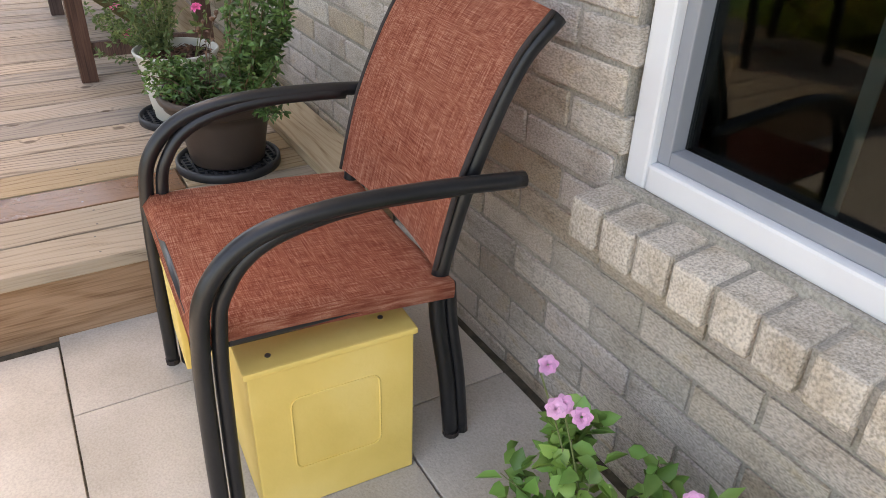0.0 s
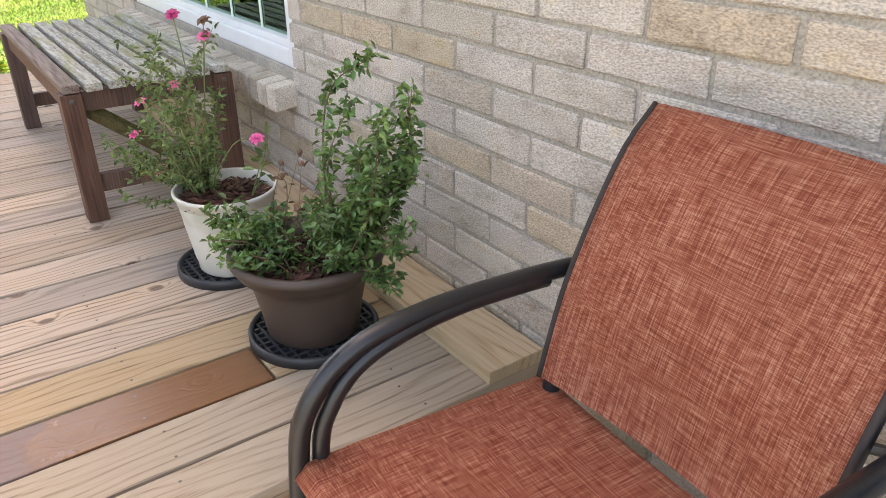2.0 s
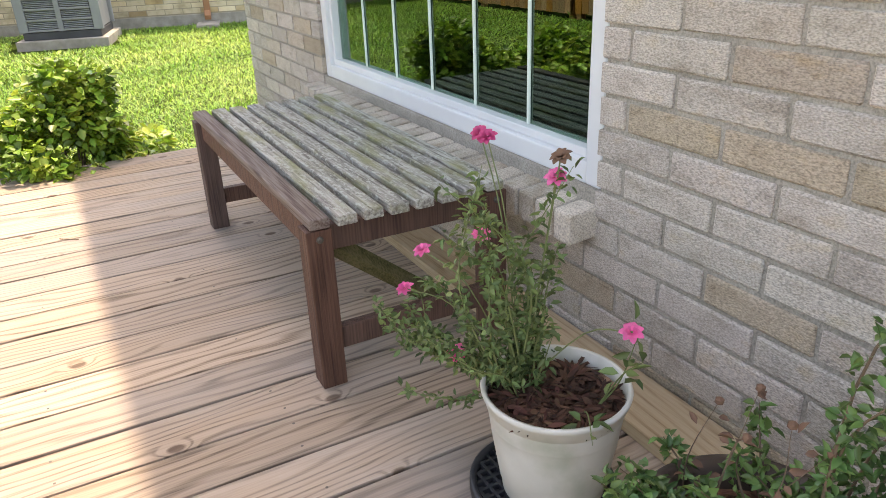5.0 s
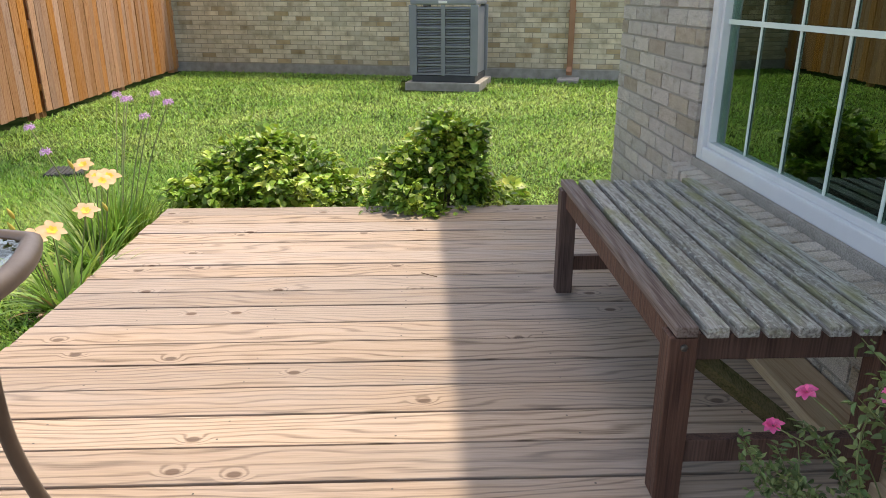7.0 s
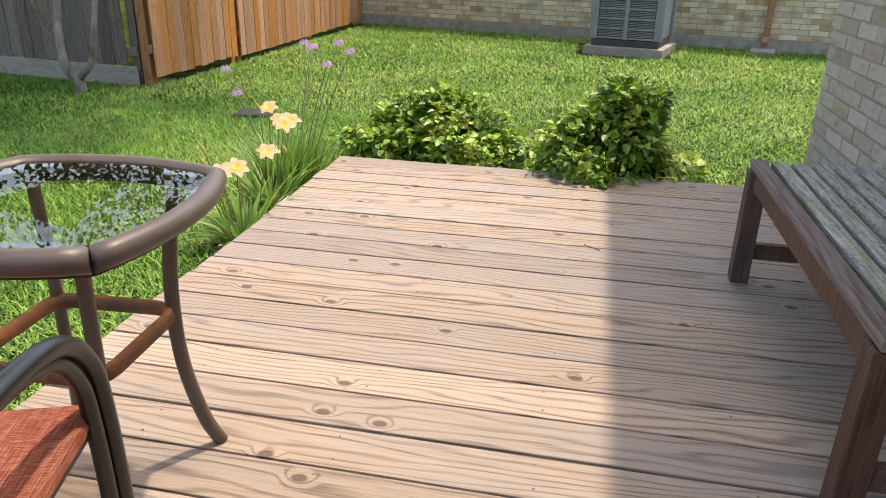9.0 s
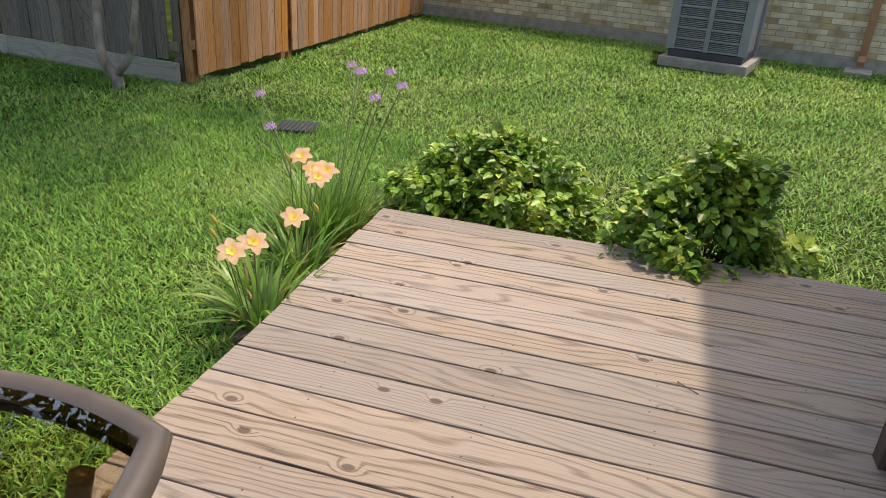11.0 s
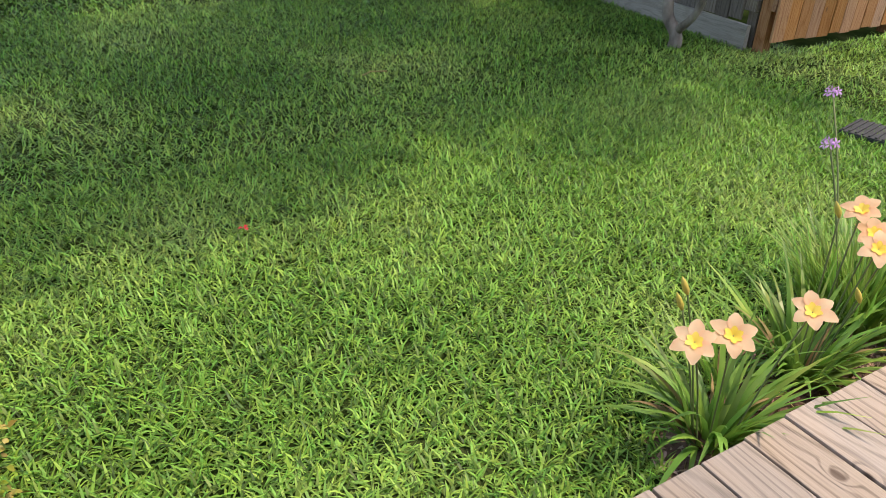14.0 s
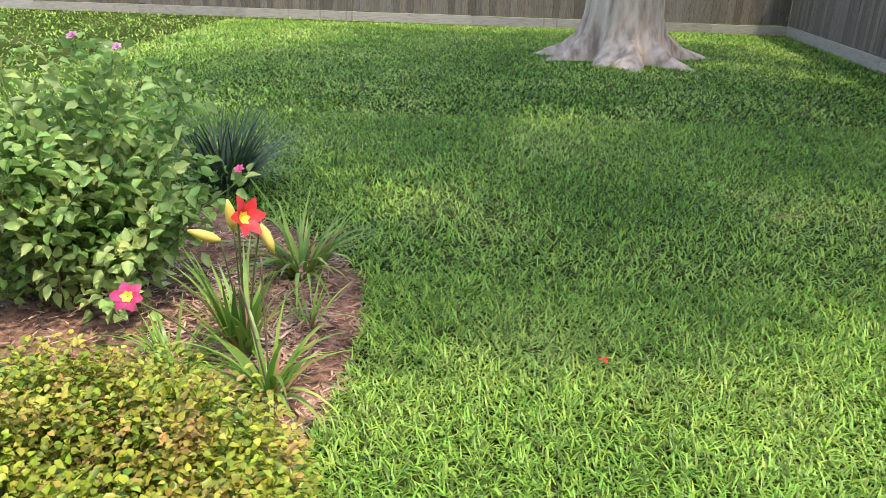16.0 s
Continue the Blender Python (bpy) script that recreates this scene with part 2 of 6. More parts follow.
def weave(name, base, dark, light):
    """Sling fabric: crossing threads of mixed rust tones."""
    m = bpy.data.materials.new(name)
    m.use_nodes = True
    n, l = m.node_tree.nodes, m.node_tree.links
    b = n["Principled BSDF"]
    tc = n.new("ShaderNodeTexCoord")
    outs = []
    for s in ((1900, 60, 60), (60, 1900, 1900)):
        mp = n.new("ShaderNodeMapping")
        mp.inputs["Scale"].default_value = s
        l.new(tc.outputs["Object"], mp.inputs["Vector"])
        no = n.new("ShaderNodeTexNoise")
        no.inputs["Scale"].default_value, no.inputs["Detail"].default_value = 0.33, 3
        l.new(mp.outputs[0], no.inputs["Vector"])
        outs.append(no.outputs["Fac"])
    mx = n.new("ShaderNodeMix")
    mx.inputs[0].default_value = 0.5
    l.new(outs[0], mx.inputs[2])
    l.new(outs[1], mx.inputs[3])
    ra = n.new("ShaderNodeValToRGB")
    el = ra.color_ramp.elements
    el.new(0.5)
    for e, (p, c) in zip(el, ((0.37, dark), (0.5, base), (0.64, light))):
        e.position, e.color = p, (*c, 1)
    l.new(mx.outputs[0], ra.inputs[0])
    l.new(ra.outputs[0], b.inputs["Base Color"])
    b.inputs["Roughness"].default_value = 0.75
    b.inputs["Specular IOR Level"].default_value = 0.25
    bp = n.new("ShaderNodeBump")
    bp.inputs["Strength"].default_value, bp.inputs["Distance"].default_value = 0.5, 0.002
    l.new(mx.outputs[0], bp.inputs["Height"])
    l.new(bp.outputs[0], b.inputs["Normal"])
    return m


def lichen_wood(name):
    """Grey bench slats with pale and green lichen scales."""
    m = mat(name, ((0.3, (0.13, 0.117, 0.102)), (0.5, (0.30, 0.285, 0.25)), (0.7, (0.46, 0.445, 0.40))), 1.0, (9, 150, 150), 0.85, 0.5, fine=2.0, obj=0.15)
    n, l = m.node_tree.nodes, m.node_tree.links
    b = n["Principled BSDF"]
    base = b.inputs["Base Color"].links[0].from_socket
    tc = n.new("ShaderNodeTexCoord")
    oi = n.new("ShaderNodeObjectInfo")
    for scale, lo, hi, col, sx in ((120, 0.53, 0.6, (0.50, 0.51, 0.45), 0.5), (16, 0.5, 0.68, (0.24, 0.235, 0.09), 0.3)):
        mp = n.new("ShaderNodeMapping")
        mp.inputs["Scale"].default_value = (sx, 1, 1)
        ad = n.new("ShaderNodeVectorMath")
        ad.operation = "MULTIPLY_ADD"
        l.new(oi.outputs["Random"], ad.inputs[0])
        ad.inputs[1].default_value = (29.0, 13.0, 7.0)
        l.new(tc.outputs["Object"], ad.inputs[2])
        l.new(ad.outputs[0], mp.inputs["Vector"])
        no = n.new("ShaderNodeTexNoise")
        no.inputs["Scale"].default_value, no.inputs["Detail"].default_value = scale, 7
        l.new(mp.outputs[0], no.inputs["Vector"])
        mr = n.new("ShaderNodeMapRange")
        mr.inputs["From Min"].default_value, mr.inputs["From Max"].default_value = lo, hi
        mr.inputs["To Max"].default_value = 0.7
        l.new(no.outputs["Fac"], mr.inputs["Value"])
        mx = n.new("ShaderNodeMix")
        mx.data_type = "RGBA"
        l.new(mr.outputs[0], mx.inputs[0])
        l.new(base, mx.inputs[6])
        mx.inputs[7].default_value = (*col, 1)
        base = mx.outputs[2]
    l.new(base, b.inputs["Base Color"])
    return m


BRICK_STOPS = ((0.28, (0.37, 0.315, 0.26)), (0.42, (0.475, 0.42, 0.365)), (0.58, (0.525, 0.47, 0.415)), (0.74, (0.50, 0.415, 0.315)))
M_BRICK = mat("brick", BRICK_STOPS, 11, (1, 1, 2.2), 0.9, 0.55, obj=0.13, hue=0.01, fine=130, spec=0.2, speck=0.26, odd=(0.22, (0.84, 0.765, 0.665)))
M_BRICK_STUFF = mat("brick_joined", BRICK_STOPS, 11, (1, 1, 2.2), 0.9, 0.5, island=0.13, hue=0.01, fine=130, spec=0.2, speck=0.26, odd=(0.22, (0.84, 0.765, 0.665)))
M_SILL_BRICK = mat("sill_brick", ((0.3, (0.42, 0.35, 0.27)), (0.5, (0.54, 0.475, 0.40)), (0.7, (0.60, 0.535, 0.46))), 14, (1, 1, 1), 0.9, 0.5, obj=0.12, fine=170, spec=0.2, speck=0.24)
M_MORTAR = mat("mortar", ((0.3, (0.31, 0.28, 0.24)), (0.7, (0.41, 0.375, 0.325))), 9, (1, 1, 1), 0.95, 0.4, fine=170, spec=0.15, speck=0.2)
M_FARMORTAR = mat("pale_mortar", ((0.3, (0.30, 0.25, 0.18)), (0.7, (0.38, 0.33, 0.25))), 9, rough=0.95, bump=0.3, fine=120, spec=0.15)
M_FARBRICK = mat("far_brick", ((0.3, (0.44, 0.35, 0.23)), (0.5, (0.63, 0.53, 0.37)), (0.7, (0.70, 0.61, 0.45))), 6, (1, 1, 1), 0.9, 0.4, island=0.2, fine=90, spec=0.2, odd=(0.12, (0.7, 0.6, 0.48)))
M_DECK = wood("deck_board", (0.125, 0.08, 0.05), (0.272, 0.193, 0.13), (0.335, 0.247, 0.175), along=1, obj=0.17, grey=(0.27, 0.243, 0.224), rings=6, knot_col=(0.085, 0.052, 0.034), grain=0.49)
M_FRESHDECK = wood("fresh_deck_board", (0.16, 0.105, 0.065), (0.30, 0.218, 0.14), (0.355, 0.27, 0.183), along=1, obj=0.08, rings=6, knot_col=(0.13, 0.07, 0.04), grain=0.6)
M_NEWBOARD = wood("new_pine", (0.27, 0.165, 0.075), (0.40, 0.275, 0.145), (0.47, 0.345, 0.20), along=0, obj=0.05, rings=5, grain=0.6)
M_STAIN = wood("stained_board", (0.19, 0.13, 0.09), (0.30, 0.225, 0.17), (0.36, 0.28, 0.215), along=1, obj=0.0, rings=6, grain=0.5)


def spill(m):
    """A glossy brown varnish spill at the board's wall end, thinning to a violet-grey film further out."""
    n, l = m.node_tree.nodes, m.node_tree.links
    b = n["Principled BSDF"]
    base = b.inputs["Base Color"].links[0].from_socket
    tc = n.new("ShaderNodeTexCoord")
    sep = n.new("ShaderNodeSeparateXYZ")
    l.new(tc.outputs["Object"], sep.inputs[0])
    no = n.new("ShaderNodeTexNoise")
    no.inputs["Scale"].default_value, no.inputs["Detail"].default_value = 13, 6
    l.new(tc.outputs["Object"], no.inputs["Vector"])
    ad = n.new("ShaderNodeMath")
    ad.operation = "MULTIPLY_ADD"
    l.new(no.outputs["Fac"], ad.inputs[0])
    ad.inputs[1].default_value = 0.45
    l.new(sep.outputs[1], ad.inputs[2])
    masks = []
    for lo, hi, col in ((0.95, 1.15, (0.17, 0.12, 0.115)), (0.64, 0.70, (0.17, 0.068, 0.018))):
        mr = n.new("ShaderNodeMapRange")
        mr.inputs["From Min"].default_value, mr.inputs["From Max"].default_value = lo, hi
        mr.inputs["To Min"].default_value, mr.inputs["To Max"].default_value = 0.78, 0.0
        l.new(ad.outputs[0], mr.inputs["Value"])
        mx = n.new("ShaderNodeMix")
        mx.data_type = "RGBA"
        l.new(mr.outputs[0], mx.inputs[0])
        l.new(base, mx.inputs[6])
        mx.inputs[7].default_value = (*col, 1)
        base = mx.outputs[2]
        masks.append(mr.outputs[0])
    l.new(base, b.inputs["Base Color"])
    rg = n.new("ShaderNodeMapRange")
    rg.inputs["To Min"].default_value, rg.inputs["To Max"].default_value = 0.75, 0.12
    l.new(masks[1], rg.inputs["Value"])
    l.new(rg.outputs[0], b.inputs["Roughness"])


spill(M_STAIN)
M_RISER = wood("riser_board", (0.16, 0.085, 0.045), (0.26, 0.15, 0.085), (0.34, 0.21, 0.13), along=1, obj=0.0, rings=7)
M_CEDAR = wood("cedar_picket", (0.20, 0.075, 0.028), (0.37, 0.165, 0.07), (0.49, 0.255, 0.125), along=2, obj=0.2, rings=6, knots=0.6)
M_GREYPICKET = wood("weathered_picket", (0.06, 0.046, 0.035), (0.12, 0.098, 0.077), (0.19, 0.16, 0.13), along=2, obj=0.3, rings=5, knots=0.6)
M_KICK = wood("kickboard", (0.20, 0.18, 0.15), (0.30, 0.27, 0.23), (0.38, 0.35, 0.30), along=0, obj=0.15, rings=5, knots=0.4)
M_BENCH = wood("bench_brown", (0.042, 0.021, 0.016), (0.078, 0.041, 0.031), (0.12, 0.066, 0.05), along=2, obj=0.15, rings=4, knots=0.0, rough=0.6)
M_SLAT = lichen_wood("lichen_slat")
M_EDGESLAT = wood("greyed_brown_slat", (0.07, 0.045, 0.038), (0.14, 0.10, 0.085), (0.22, 0.18, 0.16), along=0, obj=0.1, rings=5, knots=0.0)
M_MOSSY = wood("mossy_wood", (0.04, 0.04, 0.012), (0.085, 0.08, 0.03), (0.14, 0.12, 0.06), along=2, obj=0.1, rings=4, knots=0)
M_PATIO = mat("paver", ((0.3, (0.40, 0.36, 0.305)), (0.55, (0.48, 0.44, 0.385)), (0.7, (0.53, 0.49, 0.435))), 5, (1, 1, 1), 0.85, 0.2, obj=0.05, fine=150, spec=0.25, speck=0.08)
M_JOINT = mat("joint_soil", ((0.3, (0.04, 0.035, 0.025)), (0.7, (0.10, 0.085, 0.06))), 30, rough=0.95, bump=0.6)
M_LAWN = mat("lawn_soil", ((0.3, (0.018, 0.03, 0.008)), (0.5, (0.035, 0.055, 0.014)), (0.7, (0.07, 0.08, 0.03))), 3.0, rough=1.0, bump=0.8, fine=120, spec=0.0)
M_GRASS = mat("grass_blade", ((0.3, (0.13, 0.275, 0.035)), (0.5, (0.20, 0.36, 0.055)), (0.7, (0.31, 0.44, 0.10))), 0.9, rough=0.5, bump=0, island=0.68, hue=0.025, translucent=0.3)
M_MULCH = mat("mulch", ((0.3, (0.06, 0.03, 0.02)), (0.5, (0.17, 0.09, 0.06)), (0.7, (0.30, 0.19, 0.13))), 22, rough=0.95, bump=1.0, fine=70)
M_CHIP = mat("mulch_chip", ((0.3, (0.15, 0.08, 0.055)), (0.5, (0.34, 0.21, 0.15)), (0.7, (0.50, 0.38, 0.29))), 3, rough=0.9, bump=0, island=0.5, hue=0.02)
M_DARKCHIP = mat("bark_chip", ((0.3, (0.03, 0.015, 0.01)), (0.5, (0.08, 0.035, 0.022)), (0.7, (0.16, 0.08, 0.05))), 3, rough=0.9, bump=0, island=0.6, hue=0.02)
M_FRAME_W = mat("white_vinyl", ((0.3, (0.62, 0.63, 0.65)), (0.7, (0.70, 0.71, 0.72))), 4, rough=0.4, bump=0.02)
M_FRAME_G = mat("grey_screen_frame", ((0.3, (0.22, 0.235, 0.26)), (0.7, (0.27, 0.285, 0.31))), 6, rough=0.45, bump=0.03)
M_MUNTIN = mat("muntin", ((0.3, (0.62, 0.72, 0.66)), (0.7, (0.70, 0.78, 0.72))), 4, rough=0.5, bump=0)
M_GLASS = glass("window_glass", (0.62, 0.85, 0.72), 0.0, 0.14, (0.5, 0.62, 0.56))
M_TABLEGLASS = glass("table_glass", (0.95, 0.93, 0.92), 0.01, 0.10, (0.46, 0.34, 0.13), 2.0)
M_GLASSBODY = bpy.data.materials.new("glass_body")
M_GLASSBODY.use_nodes = True
_n = M_GLASSBODY.node_tree.nodes
_n.remove(_n["Principled BSDF"])
_t = _n.new("ShaderNodeBsdfTransparent")
_t.inputs["Color"].default_value = (0.96, 0.95, 0.9, 1)
M_GLASSBODY.node_tree.links.new(_t.outputs[0], _n["Material Output"].inputs["Surface"])
M_GLASS_DARK = glass("screened_glass", (0.42, 0.44, 0.43), 0.03, 0.0, (0.3, 0.33, 0.32))
# near-black colour stands in for the dimness indoors
M_ROOM = mat("room_dark_for_dimness", ((0.3, (0.05, 0.05, 0.045)), (0.7, (0.09, 0.085, 0.08))), 3, rough=0.9, bump=0)
M_SOFFIT = mat("soffit_paint", ((0.3, (0.70, 0.68, 0.62)), (0.7, (0.76, 0.74, 0.68))), 4, rough=0.6, bump=0.05)
M_ROOF = mat("roof_shingle", ((0.3, (0.08, 0.07, 0.06)), (0.7, (0.16, 0.14, 0.12))), 12, rough=0.95, bump=0.6)
M_BLACKMETAL = mat("black_powder_coat", ((0.3, (0.008, 0.008, 0.009)), (0.7, (0.014, 0.014, 0.016))), 20, rough=0.36, bump=0.05, fine=200, spec=0.5)
M_BRONZE = mat("bronze_metal", ((0.3, (0.085, 0.065, 0.052)), (0.7, (0.115, 0.09, 0.074))), 15, rough=0.45, bump=0.05, spec=0.5)
M_RUST = mat("rusty_bronze", ((0.35, (0.09, 0.06, 0.045)), (0.5, (0.16, 0.075, 0.035)), (0.7, (0.30, 0.12, 0.05))), 14, rough=0.7, bump=0.3)
M_SLING = weave("rust_sling", (0.46, 0.14, 0.08), (0.26, 0.06, 0.035), (0.70, 0.36, 0.25))
M_PIPING = mat("sling_edge", ((0.3, (0.025, 0.018, 0.016)), (0.7, (0.04, 0.03, 0.028))), 30, rough=0.8, bump=0.1)
M_CAP = mat("white_cap", ((0.3, (0.75, 0.72, 0.68)), (0.7, (0.8, 0.78, 0.75))), 8, rough=0.5, bump=0)
M_YELLOW = mat("yellow_paint", ((0.3, (0.66, 0.46, 0.12)), (0.5, (0.74, 0.53, 0.16)), (0.7, (0.78, 0.58, 0.21))), 5, rough=0.6, bump=0.06, fine=90)
M_SCREW = mat("screw_head", ((0.3, (0.08, 0.07, 0.06)), (0.7, (0.16, 0.14, 0.12))), 20, rough=0.5, bump=0, metal=0.6)
M_POTBROWN = mat("brown_plastic", ((0.3, (0.045, 0.032, 0.026)), (0.55, (0.062, 0.044, 0.036)), (0.75, (0.095, 0.062, 0.045))), 3, rough=0.5, bump=0.04, fine=120)
M_POTWHITE = mat("white_plastic", ((0.3, (0.36, 0.37, 0.30)), (0.45, (0.52, 0.51, 0.46)), (0.7, (0.60, 0.59, 0.54))), 7, rough=0.6, bump=0.05)
M_TRAY = mat("black_plastic_grid", ((0.3, (0.018, 0.019, 0.022)), (0.7, (0.032, 0.034, 0.038))), 10, rough=0.45, bump=0.03)
M_STEM = mat("green_stem", ((0.3, (0.10, 0.14, 0.045)), (0.7, (0.20, 0.22, 0.09))), 6, rough=0.7, bump=0.1)
M_TWIG = mat("woody_stem", ((0.3, (0.09, 0.06, 0.04)), (0.7, (0.20, 0.14, 0.09))), 12, rough=0.85, bump=0.3)
M_ROSELEAF = mat("rose_leaf", ((0.3, (0.06, 0.125, 0.04)), (0.5, (0.10, 0.19, 0.055)), (0.7, (0.18, 0.27, 0.07))), 3, rough=0.4, bump=0, island=0.45, hue=0.02, translucent=0.25, spec=0.5)
M_DULLLEAF = mat("dull_leaf", ((0.3, (0.08, 0.12, 0.045)), (0.5, (0.14, 0.20, 0.07)), (0.7, (0.24, 0.27, 0.10))), 3, rough=0.55, bump=0, island=0.45, hue=0.025, translucent=0.25)
M_BROADLEAF = mat("broad_leaf", ((0.3, (0.11, 0.24, 0.05)), (0.5, (0.17, 0.33, 0.08)), (0.7, (0.30, 0.44, 0.12))), 4, rough=0.42, bump=0, island=0.4, hue=0.015, translucent=0.25, spec=0.5)
M_SHRUBLEAF = mat("shrub_leaf", ((0.3, (0.06, 0.15, 0.022)), (0.5, (0.22, 0.36, 0.045)), (0.68, (0.48, 0.55, 0.09))), 6, rough=0.42, bump=0, island=0.55, hue=0.015, translucent=0.25, spec=0.5)
M_HEDGELEAF = mat("hedge_leaf", ((0.3, (0.06, 0.14, 0.015)), (0.47, (0.235, 0.31, 0.028)), (0.66, (0.38, 0.27, 0.07))), 9, rough=0.45, bump=0, island=0.45, hue=0.03, translucent=0.25)
M_STRAP = mat("strap_leaf", ((0.3, (0.09, 0.20, 0.03)), (0.5, (0.19, 0.345, 0.052)), (0.7, (0.40, 0.47, 0.115))), 4, rough=0.4, bump=0, island=0.35, hue=0.02, translucent=0.3, spec=0.5)
M_DARKSTRAP = mat("dark_strap_leaf", ((0.3, (0.02, 0.05, 0.022)), (0.7, (0.05, 0.10, 0.04))), 4, rough=0.4, bump=0, island=0.35, translucent=0.2)
M_DRYSTRAP = mat("dry_strap_leaf", ((0.3, (0.26, 0.15, 0.06)), (0.7, (0.45, 0.32, 0.15))), 4, rough=0.8, bump=0, island=0.3, translucent=0.2)
M_TREELEAF = mat("tree_leaf", ((0.3, (0.05, 0.11, 0.025)), (0.7, (0.10, 0.18, 0.04))), 1, rough=0.5, bump=0, island=0.4, translucent=0.25)
M_BARK = mat("pale_bark", ((0.3, (0.20, 0.15, 0.11)), (0.5, (0.42, 0.34, 0.27)), (0.7, (0.54, 0.46, 0.39))), 3.5, (2.5, 2.5, 0.5), 0.9, 1.0, fine=9)
M_SAPBARK = mat("sapling_bark", ((0.3, (0.10, 0.08, 0.062)), (0.5, (0.22, 0.185, 0.15)), (0.7, (0.33, 0.285, 0.24))), 12, (1, 1, 0.5), 0.85, 0.5)
M_PINK = mat("pink_petal", ((0.3, (0.80, 0.10, 0.32)), (0.7, (0.90, 0.24, 0.46))), 20, rough=0.6, bump=0, island=0.15, translucent=0.3)
M_LILAC = mat("lilac_petal", ((0.3, (0.55, 0.24, 0.62)), (0.7, (0.72, 0.44, 0.76))), 20, rough=0.6, bump=0, island=0.15, translucent=0.3)
M_MAUVEROSE = mat("mauve_rose_petal", ((0.3, (0.72, 0.30, 0.56)), (0.7, (0.84, 0.50, 0.70))), 20, rough=0.6, bump=0, island=0.15, translucent=0.3)
M_PEACH = mat("peach_petal", ((0.3, (0.93, 0.56, 0.34)), (0.7, (0.96, 0.68, 0.46))), 20, rough=0.55, bump=0, island=0.08, translucent=0.5)
M_ROSEBUSH = mat("light_rose_leaf", ((0.3, (0.09, 0.21, 0.05)), (0.5, (0.24, 0.40, 0.11)), (0.66, (0.48, 0.57, 0.22))), 4, rough=0.45, bump=0, island=0.35, hue=0.015, translucent=0.35, spec=0.5)
M_THROAT = mat("yellow_throat", ((0.3, (0.85, 0.60, 0.06)), (0.7, (0.90, 0.70, 0.14))), 20, rough=0.55, bump=0, translucent=0.2)
M_RED = mat("red_petal", ((0.3, (0.62, 0.02, 0.03)), (0.7, (0.75, 0.07, 0.07))), 20, rough=0.55, bump=0, island=0.1, translucent=0.25)
M_MAGENTA = mat("magenta_petal", ((0.3, (0.50, 0.035, 0.16)), (0.7, (0.62, 0.09, 0.22))), 20, rough=0.55, bump=0, island=0.1, translucent=0.25)
M_DRYBUD = mat("dry_bud", ((0.3, (0.09, 0.05, 0.035)), (0.7, (0.20, 0.11, 0.07))), 20, rough=0.9, bump=0)
M_BUD = mat("yellow_bud", ((0.3, (0.50, 0.42, 0.07)), (0.7, (0.66, 0.48, 0.13))), 12, rough=0.6, bump=0)
M_ACGREY = mat("grey_enamel", ((0.3, (0.20, 0.21, 0.225)), (0.7, (0.25, 0.26, 0.275))), 3, rough=0.5, bump=0.02)
M_ACDARK = mat("dark_fins", ((0.3, (0.03, 0.032, 0.036)), (0.7, (0.06, 0.063, 0.07))), 3, rough=0.6, bump=0.05)
M_CONCRETE = mat("concrete", ((0.3, (0.26, 0.24, 0.20)), (0.7, (0.40, 0.37, 0.32))), 9, rough=0.95, bump=0.4)
M_COPPER = mat("brown_downspout", ((0.3, (0.30, 0.14, 0.07)), (0.7, (0.38, 0.19, 0.10))), 5, rough=0.5, bump=0.03)
M_GRATE = mat("drain_plastic", ((0.3, (0.03, 0.03, 0.03)), (0.7, (0.06, 0.06, 0.06))), 10, rough=0.6, bump=0.1)


# ---- builders ----
def mesh_of(name, bm, material, smooth=False):
    me = bpy.data.meshes.new(name)
    bm.to_mesh(me)
    bm.free()
    me.materials.append(material)
    if smooth:
        me.shade_smooth()
    return me


def part(name, bm, material, parent=None, label="", smooth=False):
    """One mesh object under a thing or a part."""
    ob = new(name, mesh_of(name, bm, material, smooth))
    if parent is not None:
        ob.parent = parent
    return tagged(ob, label)


def piece(name, me, parent, m):
    """An object on shared mesh data."""
    ob = new(name, me)
    ob.parent = parent
    ob.matrix_local = m
    return ob


def thing(name, at, label, category, group="", kind="", rz=0.0):
    ob = new(name)
    ob.matrix_world = pose(*at, 0, 0, rz)
    ob.empty_display_size = 0.05
    return tagged(ob, label, category, group, kind)


def block(x0, x1, y0, y1, z0, z1, bevel=0.0, bm=None):
    bm = bm or bmesh.new()
    r = bmesh.ops.create_cube(bm, size=1.0)
    vs = r["verts"]
    for v in vs:
        v.co = Vector(((x0 + x1) / 2 + v.co.x * (x1 - x0), (y0 + y1) / 2 + v.co.y * (y1 - y0), (z0 + z1) / 2 + v.co.z * (z1 - z0)))
    if bevel:
        es = list({e for v in vs for e in v.link_edges})
        bmesh.ops.bevel(bm, geom=es, offset=bevel, segments=2, affect="EDGES", profile=0.6)
    return bm


